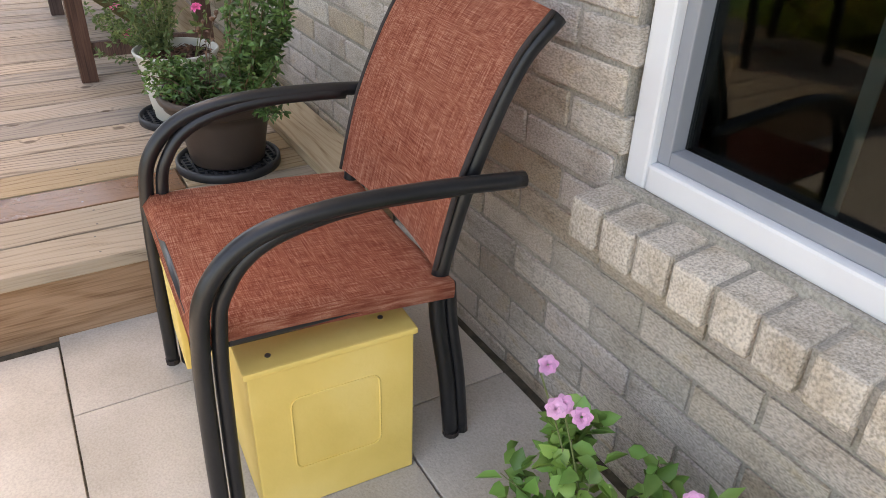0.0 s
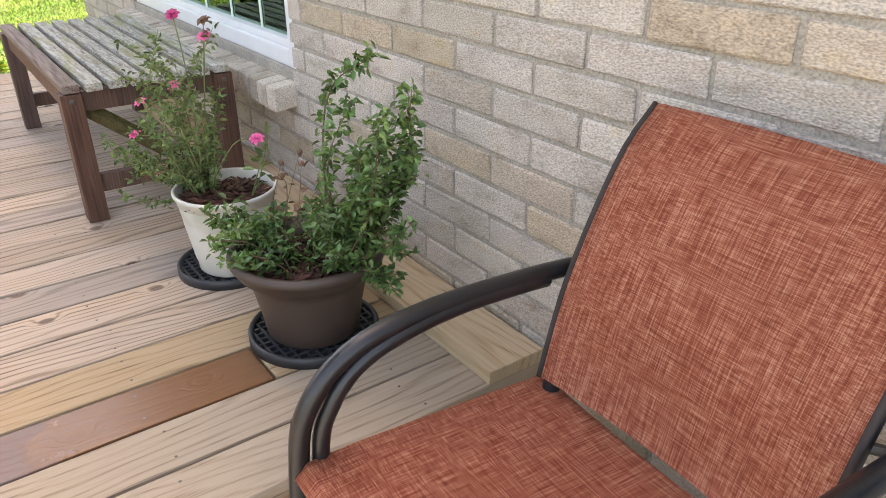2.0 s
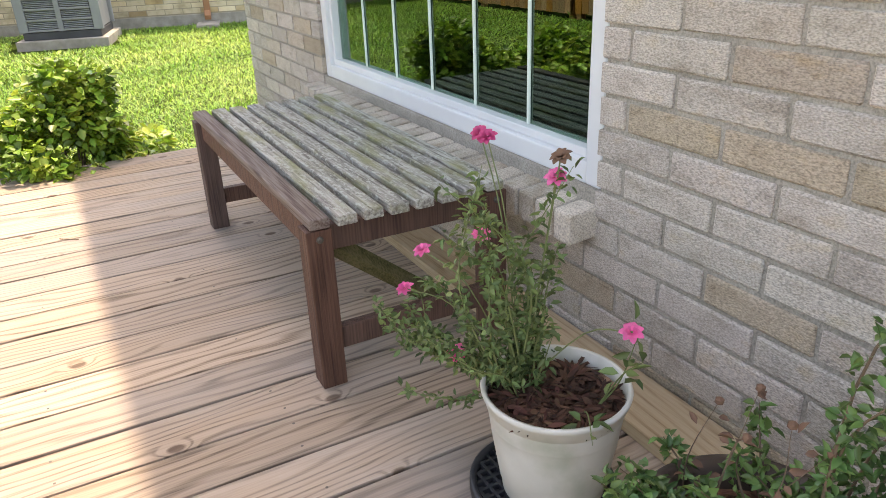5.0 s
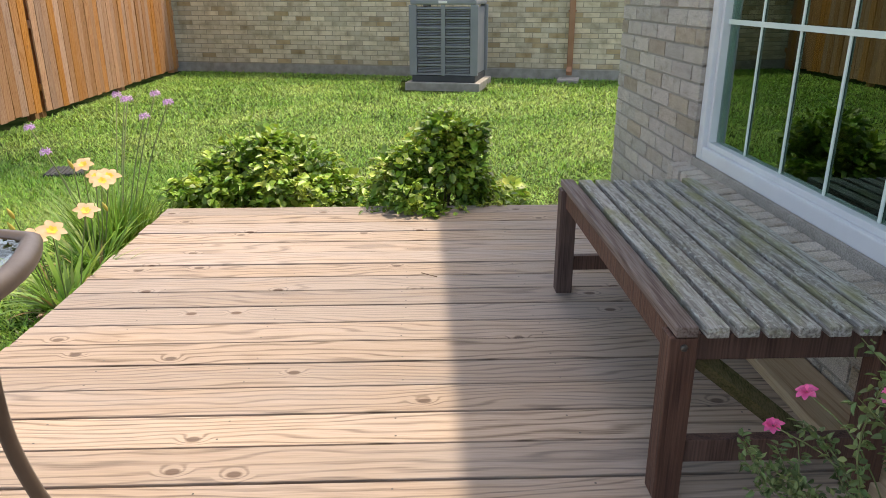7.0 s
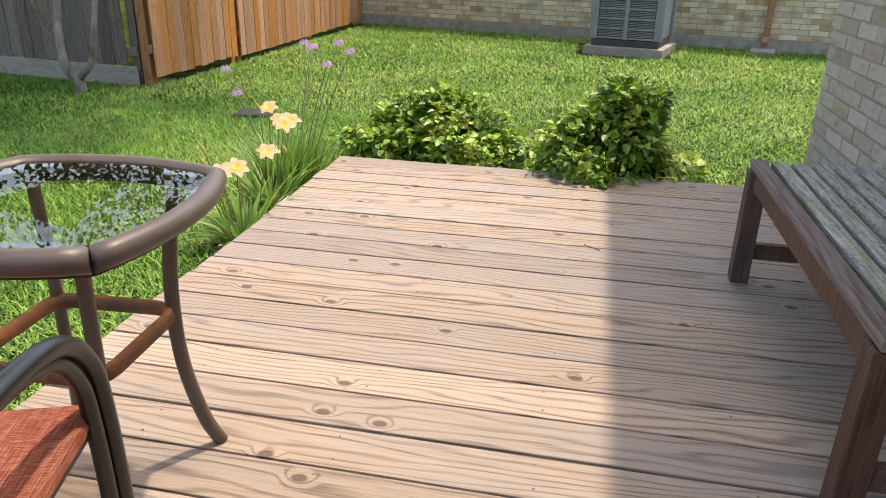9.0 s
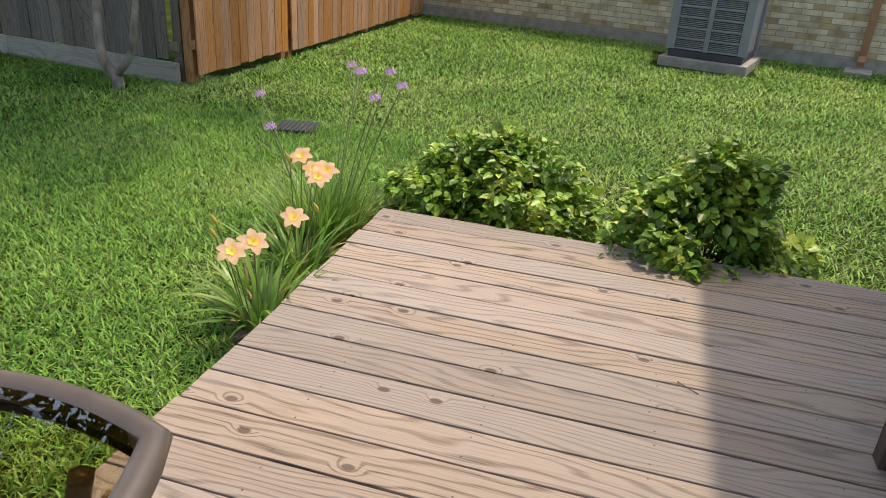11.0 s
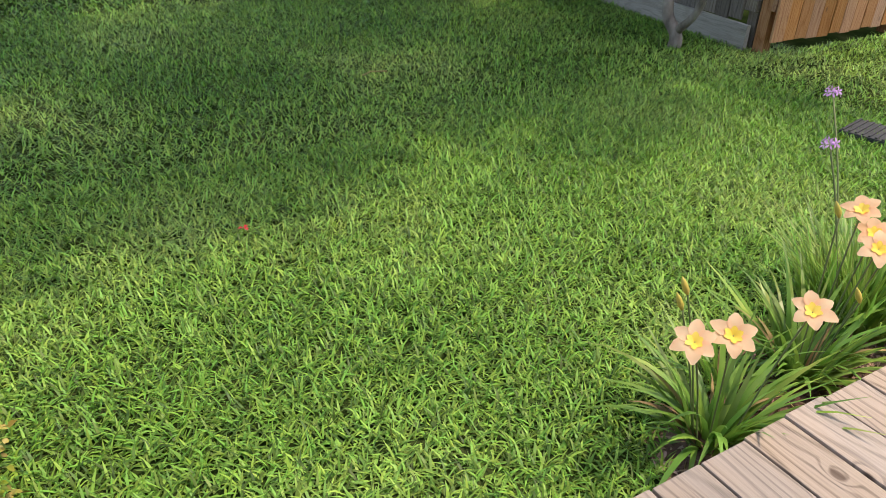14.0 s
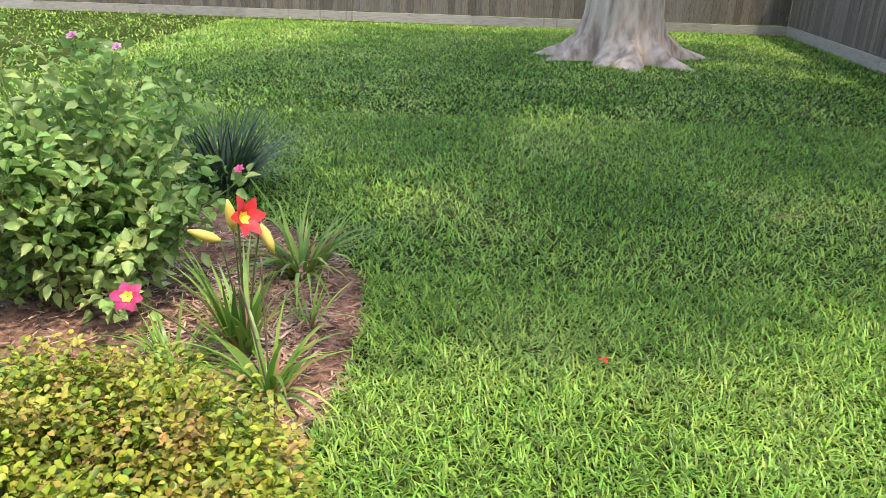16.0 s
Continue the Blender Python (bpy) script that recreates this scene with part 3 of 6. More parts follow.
def tube(points, radius, sides=8, bm=None, flat=1.0, up=(0, 0, 1)):
    """A round bar along points; radius is a number or one per point."""
    bm = bm or bmesh.new()
    pts = [Vector(p) for p in points]
    rs = radius if isinstance(radius, (list, tuple)) else [radius] * len(pts)
    rings = []
    upv = Vector(up)
    side = None
    for i, p in enumerate(pts):
        d = (pts[min(i + 1, len(pts) - 1)] - pts[max(i - 1, 0)]).normalized()
        if side is None:
            side = d.cross(upv)
            if side.length < 0.05:
                side = d.cross(Vector((1, 0.13, 0)))
        side = (side - d * side.dot(d)).normalized()
        u = side.cross(d)
        rings.append([bm.verts.new(p + rs[i] * (math.cos(a) * side + flat * math.sin(a) * u)) for a in [2 * math.pi * k / sides for k in range(sides)]])
    for a, b in zip(rings, rings[1:]):
        for k in range(sides):
            bm.faces.new((a[k], a[(k + 1) % sides], b[(k + 1) % sides], b[k]))
    bm.faces.new(rings[0][::-1])
    bm.faces.new(rings[-1])
    return bm


def smooth_path(points, n=6):
    """Catmull-Rom through points."""
    p = [Vector(q) for q in points]
    p = [2 * p[0] - p[1]] + p + [2 * p[-1] - p[-2]]
    out = []
    for i in range(1, len(p) - 2):
        for k in range(n):
            t = k / n
            a, b, c, d = p[i - 1], p[i], p[i + 1], p[i + 2]
            out.append(0.5 * (2 * b + (c - a) * t + (2 * a - 5 * b + 4 * c - d) * t * t + (3 * b - a - 3 * c + d) * t ** 3))
    out.append(p[-2])
    return out


def lathe(profile, sides=40, bm=None):
    bm = bm or bmesh.new()
    rings = [[bm.verts.new((r * math.cos(2 * math.pi * k / sides), r * math.sin(2 * math.pi * k / sides), z)) for k in range(sides)] for r, z in profile]
    for a, b in zip(rings, rings[1:]):
        for k in range(sides):
            bm.faces.new((a[k], a[(k + 1) % sides], b[(k + 1) % sides], b[k]))
    return bm


def raw_mesh(name, verts, faces, material, parent=None, label="", smooth=False):
    me = bpy.data.meshes.new(name)
    nv, nf, k = len(verts), len(faces), faces.shape[1]
    me.vertices.add(nv)
    me.vertices.foreach_set("co", np.ascontiguousarray(verts, dtype=np.float32).ravel())
    me.loops.add(nf * k)
    me.loops.foreach_set("vertex_index", np.ascontiguousarray(faces, dtype=np.int32).ravel())
    me.polygons.add(nf)
    me.polygons.foreach_set("loop_start", np.arange(0, nf * k, k, dtype=np.int32))
    me.update(calc_edges=True)
    me.materials.append(material)
    if smooth:
        me.shade_smooth()
    ob = new(name, me)
    if parent is not None:
        ob.parent = parent
    return tagged(ob, label)


def unit(v):
    return v / np.maximum(np.linalg.norm(v, axis=-1, keepdims=True), 1e-6)


def leaf_arrays(base, direction, normal, length, width, fold=0.25, droop=0.2):
    """Pointed leaves of six corners, folded along the midrib and drooping to the tip."""
    d = unit(direction)
    s = unit(np.cross(d, normal))
    u = np.cross(s, d)
    L, W = length[:, None], width[:, None]
    a = base
    c = base + d * L - u * L * droop
    m1, m2 = base + d * L * 0.33, base + d * L * 0.68 - u * L * droop * 0.4
    v = np.stack([a, m1 + s * W * 0.5 + u * W * fold, m2 + s * W * 0.42 + u * W * fold, c, m2 - s * W * 0.42 + u * W * fold, m1 - s * W * 0.5 + u * W * fold], 1)
    n = len(base)
    f = np.array([[0, 1, 2, 3], [0, 3, 4, 5]])[None] + (np.arange(n) * 6)[:, None, None]
    return v.reshape(-1, 3), f.reshape(-1, 4)


def petal_arrays(base, direction, normal, length, width, fold=0.1, droop=0.3):
    """Round-ended petals: widest past the middle, the tip curling back, one row of corners along the rib."""
    d = unit(direction)
    s = unit(np.cross(d, normal))
    u = np.cross(s, d)
    L, W = length[:, None], width[:, None]
    rows = []
    for t, w in ((0.0, 0.16), (0.28, 0.66), (0.52, 1.0), (0.78, 0.78), (0.98, 0.2)):
        mid = base + d * L * t - u * L * droop * t ** 3
        wave = u * W * fold * w
        rows.append(np.stack([mid - s * W * w * 0.5 + wave, mid, mid + s * W * w * 0.5 + wave * 0.7], 1))
    v = np.concatenate(rows, 1)
    n, m = len(base), 3 * len(rows)
    quads = [[3 * k + j, 3 * k + j + 1, 3 * k + j + 4, 3 * k + j + 3] for k in range(len(rows) - 1) for j in (0, 1)]
    f = np.array(quads)[None] + (np.arange(n) * m)[:, None, None]
    return v.reshape(-1, 3), f.reshape(-1, 4)


def blade_arrays(base, heading, length, width, lean, curl, segs=3):
    """Grass or strap leaves that rise, lean and arch over."""
    n = len(base)
    h = np.stack([np.cos(heading), np.sin(heading), np.zeros(n)], 1)
    s = np.stack([-np.sin(heading), np.cos(heading), np.zeros(n)], 1)
    p = base.copy()
    rows = []
    for k in range(segs + 1):
        t = k / segs
        w = width * (1.0 - t ** 2.2) * (0.75 + 0.5 * t * (1 - t) * 2) + width * 0.06
        rows.append(np.stack([p - s * w[:, None] / 2, p + s * w[:, None] / 2], 1))
        ang = lean + curl * (t + 0.5 / segs)
        p = p + (h * np.sin(ang)[:, None] + np.array([0, 0, 1.0]) * np.cos(ang)[:, None]) * (length / segs)[:, None]
    v = np.concatenate(rows, 1)
    m = 2 * (segs + 1)
    f = np.array([[2 * k, 2 * k + 1, 2 * k + 3, 2 * k + 2] for k in range(segs)])[None] + (np.arange(n) * m)[:, None, None]
    return v.reshape(-1, 3), f.reshape(-1, 4)


def join_arrays(items):
    vs, fs, o = [], [], 0
    for v, f in items:
        vs.append(v)
        fs.append(f + o)
        o += len(v)
    return np.concatenate(vs), np.concatenate(fs)


# ---- ground ----
def lawn_points(n, x0, x1, y0, y1):
    p = np.stack([rng.uniform(x0, x1, n), rng.uniform(y0, y1, n), np.full(n, LAWN)], 1)
    x, y = p[:, 0], p[:, 1]
    keep = ~((x < DECK_X1 + 0.02) & (y < DECK_Y1 + 0.02)) & ~((y < 0.03) & (x < 1.52))
    keep &= ~((x < bed_edge_x(y)) & (y > 2.4) & (y < 6.2))
    keep &= ~((y < 2.47 + 0.30 * np.clip((x + 0.15) / 0.3, 0, 1)) & (x > -0.15) & (x < 1.35))
    keep &= ~((x > 0.9) & (x < 1.55 + 0.12 * np.sin(y * 5)) & (y > 0.75) & (y < 2.6))
    keep &= x < 10.55 + 0.25 * (y - 5.3) - 0.1
    keep &= ~((x > 7.35) & (x < 8.8) & (y > 0.15) & (y < 1.4))
    return p[keep]


def bed_edge_x(y):
    return np.interp(y, [2.4, 3.2, 3.5, 3.75, 4.1, 4.5, 4.9, 5.25, 5.6, 6.2], [-1.75, -1.62, -1.58, -1.58, -1.53, -1.51, -1.56, -1.74, -2.1, -3.2])


bm = bmesh.new()
bmesh.ops.create_grid(bm, x_segments=2, y_segments=2, size=400)
for v in bm.verts:
    v.co.z = SOIL
tagged(part("ground", bm, M_LAWN), "mown green lawn soil reaching to the horizon", "ground", kind="structure")


def grass(name, label, zones):
    items = []
    for n, box, ln, wd in zones:
        p = lawn_points(n, *box)
        k = len(p)
        patch = np.array([noise.noise(Vector((q[0] * 0.9, q[1] * 0.9, 0))) for q in p[:: max(1, k // 4000)]])
        patch = np.resize(np.repeat(patch, max(1, k // 4000)), k)
        p[:, 2] = SOIL + 0.002
        items.append(blade_arrays(p, rng.uniform(0, 6.28, k), rng.uniform(0.55, 1.25, k) * ln * (1 + 0.25 * patch), rng.uniform(0.7, 1.3, k) * wd,
                                  rng.uniform(0.3, 1.2, k), rng.uniform(0.2, 1.3, k), 2))
    v, f = join_arrays(items)
    tagged(raw_mesh(name, v, f, M_GRASS), label, "grass", kind="stuff")


grass("grass", "mown broad-bladed green lawn grass", [
    (125000, (-2.0, 3.0, 2.4, 5.0), 0.052, 0.0072),
    (135000, (-5.0, 4.0, 5.0, 8.5), 0.052, 0.0082),
    (100000, (0.9, 5.0, -2.2, 5.2), 0.048, 0.0085),
    (80000, (5.0, 10.5, -2.6, 5.2), 0.055, 0.0125),
    (120000, (-6.0, 5.2, 8.5, 17.2), 0.055, 0.0145),
    (16000, (-14.0, -2.0, 5.5, 18.5), 0.07, 0.024),
])

# ---- house ----
COURSE, BRICK, JOINT = 0.072, 0.238, 0.0105
W1 = (-5.60, -3.497, 0.372, 1.95)
W2 = (-1.532, 0.264, 0.402, 1.95)
WALL_X0, WALL_X1, WALL_TOP = -7.5, 1.48, 2.45

wall = new("wall_north")
tagged(wall, "tan and grey weathered brick house wall with light mortar", "wall", kind="structure")


def wall_slab(y0, y1, name, material, inset=0.0):
    bm = bmesh.new()
    block(WALL_X0, W1[0] - 0.014, y0, y1, -0.3, WALL_TOP, bm=bm)
    block(W1[1] + 0.014, W2[0] - 0.014, y0, y1, -0.3, WALL_TOP, bm=bm)
    block(W2[1] + 0.014, WALL_X1 - inset, y0, y1, -0.3, WALL_TOP, bm=bm)
    for w in (W1, W2):
        block(w[0] - 0.014, w[1] + 0.014, y0, y1, -0.3, w[2], bm=bm)
        block(w[0] - 0.014, w[1] + 0.014, y0, y1, w[3], WALL_TOP, bm=bm)
    return part(name, bm, material, wall)


wall_slab(-0.24, -0.002, "mortar", M_MORTAR, 0.006)


def sill(w, x_left, x_right, label, group, end_cap):
    t = thing("window_sill", ((x_left + x_right) / 2, 0, w[2]), label, "window sill", group, "structure")
    n = int(round((x_right - x_left) / 0.0755))
    step = (x_right - x_left) / n
    bm = bmesh.new()
    block(-step * 0.47, step * 0.47 - 0.006, -0.11, 0.078, -0.086, -0.012, 0.006, bm)
    for v in bm.verts:
        v.co.z -= max(0.0, v.co.y + 0.02) * 0.20
    me = mesh_of("brick", bm, M_SILL_BRICK)
    for i in range(n):
        x = x_left + (i + 0.5) * step - (x_left + x_right) / 2
        piece("brick", me, t, pose(x, rnd.uniform(-0.003, 0.003), rnd.uniform(-0.002, 0.002), rnd.uniform(-1.2, 1.2), 0, rnd.uniform(-1, 1)))
    bm = block((x_left - x_right) / 2 + 0.004, (x_right - x_left) / 2 - 0.004, -0.12, 0.066, -0.082, -0.018)
    for v in bm.verts:
        v.co.z -= max(0.0, v.co.y + 0.02) * 0.20
    part("mortar_bed", bm, M_MORTAR, t)
    return t


sill((*W2[:2], 0.392, 0), -1.545, 0.34, "sloping rowlock brick sill under the bench window", "brick sills", True)
sill((*W1[:2], W1[2] + 0.010, 0), -5.6, -3.47, "sloping rowlock brick sill under the patio window", "brick sills", True)


def window(w, name, label, columns, rows, screen):
    x0, x1, z0, z1 = w
    t = thing(name, ((x0 + x1) / 2, 0, z0), label, "window", kind="structure")
    hw, h = (x1 - x0) / 2, z1 - z0
    fw = 0.046 if screen else 0.055
    bm = bmesh.new()
    block(-hw, -hw + fw, -0.10, -0.012, 0.0, h, 0.006, bm)
    block(hw - fw, hw, -0.10, -0.012, 0.0, h, 0.006, bm)
    block(-hw + fw, hw - fw, -0.10, -0.013, 0.0, fw, 0.006, bm)
    block(-hw + fw, hw - fw, -0.10, -0.013, h - fw, h, 0.006, bm)
    part("window_frame", bm, M_FRAME_W, t, "white vinyl window frame")
    iw = hw - fw
    material = M_FRAME_G if screen else M_FRAME_W
    sw = 0.026 if screen else 0.022
    bm = bmesh.new()
    for a, b, c, d in ((-iw, -iw + sw, fw, h - fw), (iw - sw, iw, fw, h - fw), (-iw + sw, iw - sw, fw, fw + sw), (-iw + sw, iw - sw, h - fw - sw, h - fw)):
        block(a, b, -0.085, -0.03, c, d, 0.003, bm)
    part("sash", bm, material, t, "grey sash" if screen else "white sash")
    bm = block(-iw + sw, iw - sw, -0.066, -0.060, fw + sw, h - fw - sw)
    g = part("pane", bm, M_GLASS_DARK if screen else M_GLASS, t, "dark reflecting glass pane")
    g.visible_shadow = False
    gx0, gx1, gz0, gz1 = -iw + sw, iw - sw, fw + sw, h - fw - sw
    for i in range(1, columns):
        x = gx0 + (gx1 - gx0) * i / columns
        bar = 0.011 if screen else 0.006
        part("muntin", block(x - bar, x + bar, -0.074 if screen else -0.058, -0.070 if screen else -0.054, gz0, gz1), M_MUNTIN, t, "pale flat muntin bar")
    for i in range(1, rows):
        z = gz0 + (gz1 - gz0) * i / rows
        part("muntin", block(gx0, gx1, -0.0535, -0.050, z - 0.009, z + 0.009), M_MUNTIN, t, "pale flat muntin bar")
    return t


window(W2, "window_1", "white window with pale grille bars above the bench", 6, 3, False)
window(W1, "window_2", "white window with a grey screen frame above the patio", 8, 1, True)

# closed room box added behind the windows, its dimness put into dark colour
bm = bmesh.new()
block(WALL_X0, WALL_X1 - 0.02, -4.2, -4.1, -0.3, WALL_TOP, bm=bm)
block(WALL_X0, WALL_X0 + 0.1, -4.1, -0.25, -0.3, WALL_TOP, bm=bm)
tagged(part("wall_room", bm, M_ROOM), "added room walls behind the glass, coloured dark for dimness", "wall", kind="structure")
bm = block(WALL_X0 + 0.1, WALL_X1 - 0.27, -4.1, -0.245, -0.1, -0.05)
tagged(part("floor", bm, M_ROOM), "added room floor coloured dark for dimness", "floor", kind="structure")
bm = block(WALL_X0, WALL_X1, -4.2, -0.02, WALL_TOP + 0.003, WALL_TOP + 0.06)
tagged(part("ceiling", bm, M_ROOM), "added flat ceiling coloured dark for dimness", "ceiling", kind="structure")
bm = block(WALL_X1 - 0.26, WALL_X1 - 0.008, -4.2, -0.245, -0.3, WALL_TOP)
side_wall = tagged(part("wall_east", bm, M_MORTAR), "brick end wall of the house", "wall", kind="structure")

EAVE_Y, EAVE_Z = 0.41, 2.46
bm = block(WALL_X0 - 0.4, WALL_X1 + 0.42, -0.02, EAVE_Y, EAVE_Z + 0.003, EAVE_Z + 0.03)
block(WALL_X0 - 0.4, WALL_X1 + 0.42, EAVE_Y, EAVE_Y + 0.03, EAVE_Z - 0.02, EAVE_Z + 0.16, bm=bm)
tagged(part("trim", bm, M_SOFFIT), "painted eave soffit and fascia board", "trim", kind="structure")
bm = bmesh.new()
ys = (EAVE_Y + 0.05, -4.6)
vs = [bm.verts.new(c) for c in ((WALL_X0 - 0.5, ys[0], EAVE_Z + 0.14), (WALL_X1 + 0.45, ys[0], EAVE_Z + 0.14), (WALL_X1 + 0.45, ys[1], EAVE_Z + 2.2), (WALL_X0 - 0.5, ys[1], EAVE_Z + 2.2))]
f = bm.faces.new(vs)
bmesh.ops.solidify(bm, geom=[f], thickness=0.05)
tagged(part("roof", bm, M_ROOF), "dark shingled roof slope", "roof", kind="structure")

# ---- patio ----
patio = thing("patio", (0, 0, 0), "pale square concrete pavers with dark sandy joints", "patio", kind="structure")
part("joint_bed", block(-7.5, DECK_X0 + 0.02, 0.002, 3.4, -0.3, PATIO - 0.012), M_JOINT, patio)
PAV = 0.56


def pavers():
    y = 0.33 - PAV
    row = 0
    while y < 3.3:
        x = -2.98 + PAV if row % 2 else -3.28 + PAV
        while x > -7.0:
            a, b = x - PAV, min(x, DECK_X0 + 0.02)
            c, d = max(y, 0.03), y + PAV
            if b - a > 0.1:
                bm = block(-(b - a) / 2 + 0.002, (b - a) / 2 - 0.002, -(d - c) / 2 + 0.002, (d - c) / 2 - 0.002, -0.05, 0, 0.003)
                p = part("paver", bm, M_PATIO, patio)
                p.matrix_local = pose((a + b) / 2, (c + d) / 2, PATIO + rnd.uniform(-0.0015, 0.0015))
            x -= PAV
        y += PAV
        row += 1


pavers()

# ---- deck ----
deck = thing("deck", (0, 0, 0), "low timber deck of weathered pine boards with knots", "deck", kind="structure")


def deck_boards():
    n = 26
    bm = block(-PITCH / 2 + 0.0035, PITCH / 2 - 0.0035, 0, DECK_Y1 - 0.01, -0.036, 0, 0.004)
    me = mesh_of("board", bm, M_DECK)
    fresh = me.copy()
    fresh.materials[0] = M_FRESHDECK
    for i in range(n):
        x = DECK_X0 + (i + 0.5) * PITCH
        if i in (2,):
            continue
        piece("board", fresh if i in (0, 1, 3) else me, deck, pose(x, 0.01 + rnd.uniform(-0.006, 0.006), rnd.uniform(-0.0015, 0.001), 0, rnd.uniform(-0.25, 0.25), 0))
    x = DECK_X0 + 2.5 * PITCH
    b1 = part("board", block(-PITCH / 2 + 0.0035, PITCH / 2 - 0.0035, 0, 0.49, -0.036, 0, 0.004), M_FRESHDECK, deck)
    b1.matrix_local = pose(x, 0.01, 0)
    b2 = part("board", block(-PITCH / 2 + 0.0035, PITCH / 2 - 0.0035, 0, DECK_Y1 - 0.51, -0.036, 0, 0.004), M_STAIN, deck, "brown stained damp board")
    b2.matrix_local = pose(x, 0.505, -0.001)
    # joists seen dark through the gaps, and the stained riser board
    part("riser", block(DECK_X0 + 0.016, DECK_X0 + 0.052, 0.012, DECK_Y1 - 0.02, PATIO - 0.04, -0.038, 0.003), M_RISER, deck, "reddish brown stained riser board")
    part("rim_joist", block(DECK_X0 + 0.055, DECK_X1 - 0.02, DECK_Y1 - 0.055, DECK_Y1 - 0.015, SOIL - 0.03, -0.038), M_RISER, deck)
    part("rim_joist", block(DECK_X1 - 0.05, DECK_X1 - 0.012, 0.02, DECK_Y1 - 0.06, SOIL - 0.03, -0.038), M_RISER, deck)
    for y in (0.3, 0.75, 1.2, 1.65, 2.1):
        part("joist", block(DECK_X0 + 0.055, DECK_X1 - 0.055, y - 0.02, y + 0.02, -0.18, -0.038), M_RISER, deck)
    part("under_soil", block(DECK_X0 + 0.055, DECK_X1 - 0.055, 0.02, DECK_Y1 - 0.06, SOIL - 0.02, SOIL + 0.01), M_JOINT, deck)


deck_boards()
ledger = part("ledger_board", block(DECK_X0 + 0.0, DECK_X1, 0.012, 0.160, 0.001, 0.033, 0.003), M_NEWBOARD)
tagged(ledger, "fresh pale pine board lying along the brick wall", "board", kind="structure")
# nail heads, two at each joist
bm = bmesh.new()
for i in range(26):
    for y in (0.3, 0.75, 1.2, 1.65, 2.1):
        for dx in (-0.042, 0.04):
            c = Vector((DECK_X0 + (i + 0.5) * PITCH + dx + rnd.uniform(-0.004, 0.004), y + rnd.uniform(-0.012, 0.012), 0.0006))
            r = bmesh.ops.create_circle(bm, cap_ends=True, radius=0.0032, segments=7)
            bmesh.ops.translate(bm, verts=r["verts"], vec=c)
nails = part("nail_head", bm, M_SCREW, deck, "small dark nail heads")
tagged(nails, kind="stuff")

# ---- fences, neighbour's wall and yard fixtures ----
def fence(name, label, p0, p1, height, width, material, base, kick, group=""):
    """Pickets side by side along a line, on rails, over a kickboard."""
    a, b = Vector((p0[0], p0[1], 0)), Vector((p1[0], p1[1], 0))
    length = (b - a).length
    t = thing(name, (a.x, a.y, base), label, "fence", group, rz=math.degrees(math.atan2(b.y - a.y, b.x - a.x)))
    n = int(length / width)
    lift = 0.17 if kick else 0.035
    meshes = []
    for k in range(4):
        bm = block(-width / 2 + 0.002, width / 2 - 0.002 - 0.0015 * k, -0.009, 0.009, lift + 0.004 * k, height - 0.006 * k, 0.002)
        meshes.append(mesh_of("picket", bm, material))
    for i in range(n):
        piece("picket", meshes[rnd.randrange(4)], t, pose((i + 0.5) * width, rnd.uniform(-0.004, 0.004), rnd.uniform(-0.006, 0.006), rnd.uniform(-0.25, 0.25), rnd.uniform(-0.3, 0.3), rnd.uniform(-1, 1)))
    back = 0.03
    for z in (0.3, 0.95, 1.6):
        part("rail", block(0, length, back - 0.015, back + 0.02, z - 0.04, z + 0.04, 0.003), material, t)
    k = int(length / 2.4) + 1
    for i in range(k + 1):
        x = min(length - 0.05, i * 2.4 + 0.05)
        part("post", block(x - 0.045, x + 0.045, 0.052, 0.14, -0.05, height - 0.05, 0.003), material, t)
    if kick:
        for i in range(k):
            x0, x1 = i * 2.4, min(length, i * 2.4 + 2.395)
            if x1 > x0 + 0.1:
                q = part("kickboard", block(0, x1 - x0, -0.03, 0.008, -0.04, 0.165, 0.004), M_KICK, t, "pale grey kickboard")
                q.matrix_local = pose(x0, 0, rnd.uniform(-0.006, 0.006))
    return t


fence("fence", "fresh orange-brown cedar picket fence with a gate gap", (5.40, 5.19), (10.50, 5.30), 1.85, 0.138, M_CEDAR, LAWN + 0.01, False, "cedar fence and gate")
fence("gate", "orange-brown cedar picket gate beside the weathered fence", (3.64, 5.19), (5.34, 5.19), 1.85, 0.138, M_CEDAR, LAWN + 0.03, False, "cedar fence and gate")
fence("fence", "weathered dark grey picket fence over a pale kickboard", (5.2, 17.0), (3.61, 5.36), 1.85, 0.142, M_GREYPICKET, LAWN, True, "grey picket fences")
fence("fence", "weathered grey picket fence at the back of the lawn", (-13.0, 18.5), (5.2, 17.0), 1.85, 0.142, M_GREYPICKET, LAWN, True, "grey picket fences")

far = thing("neighbour_wall", (10.55, 5.3, LAWN), "cream and tan brick wall of the neighbouring house", "wall", kind="structure",
            rz=math.degrees(math.atan2(-7.2, -1.8)))


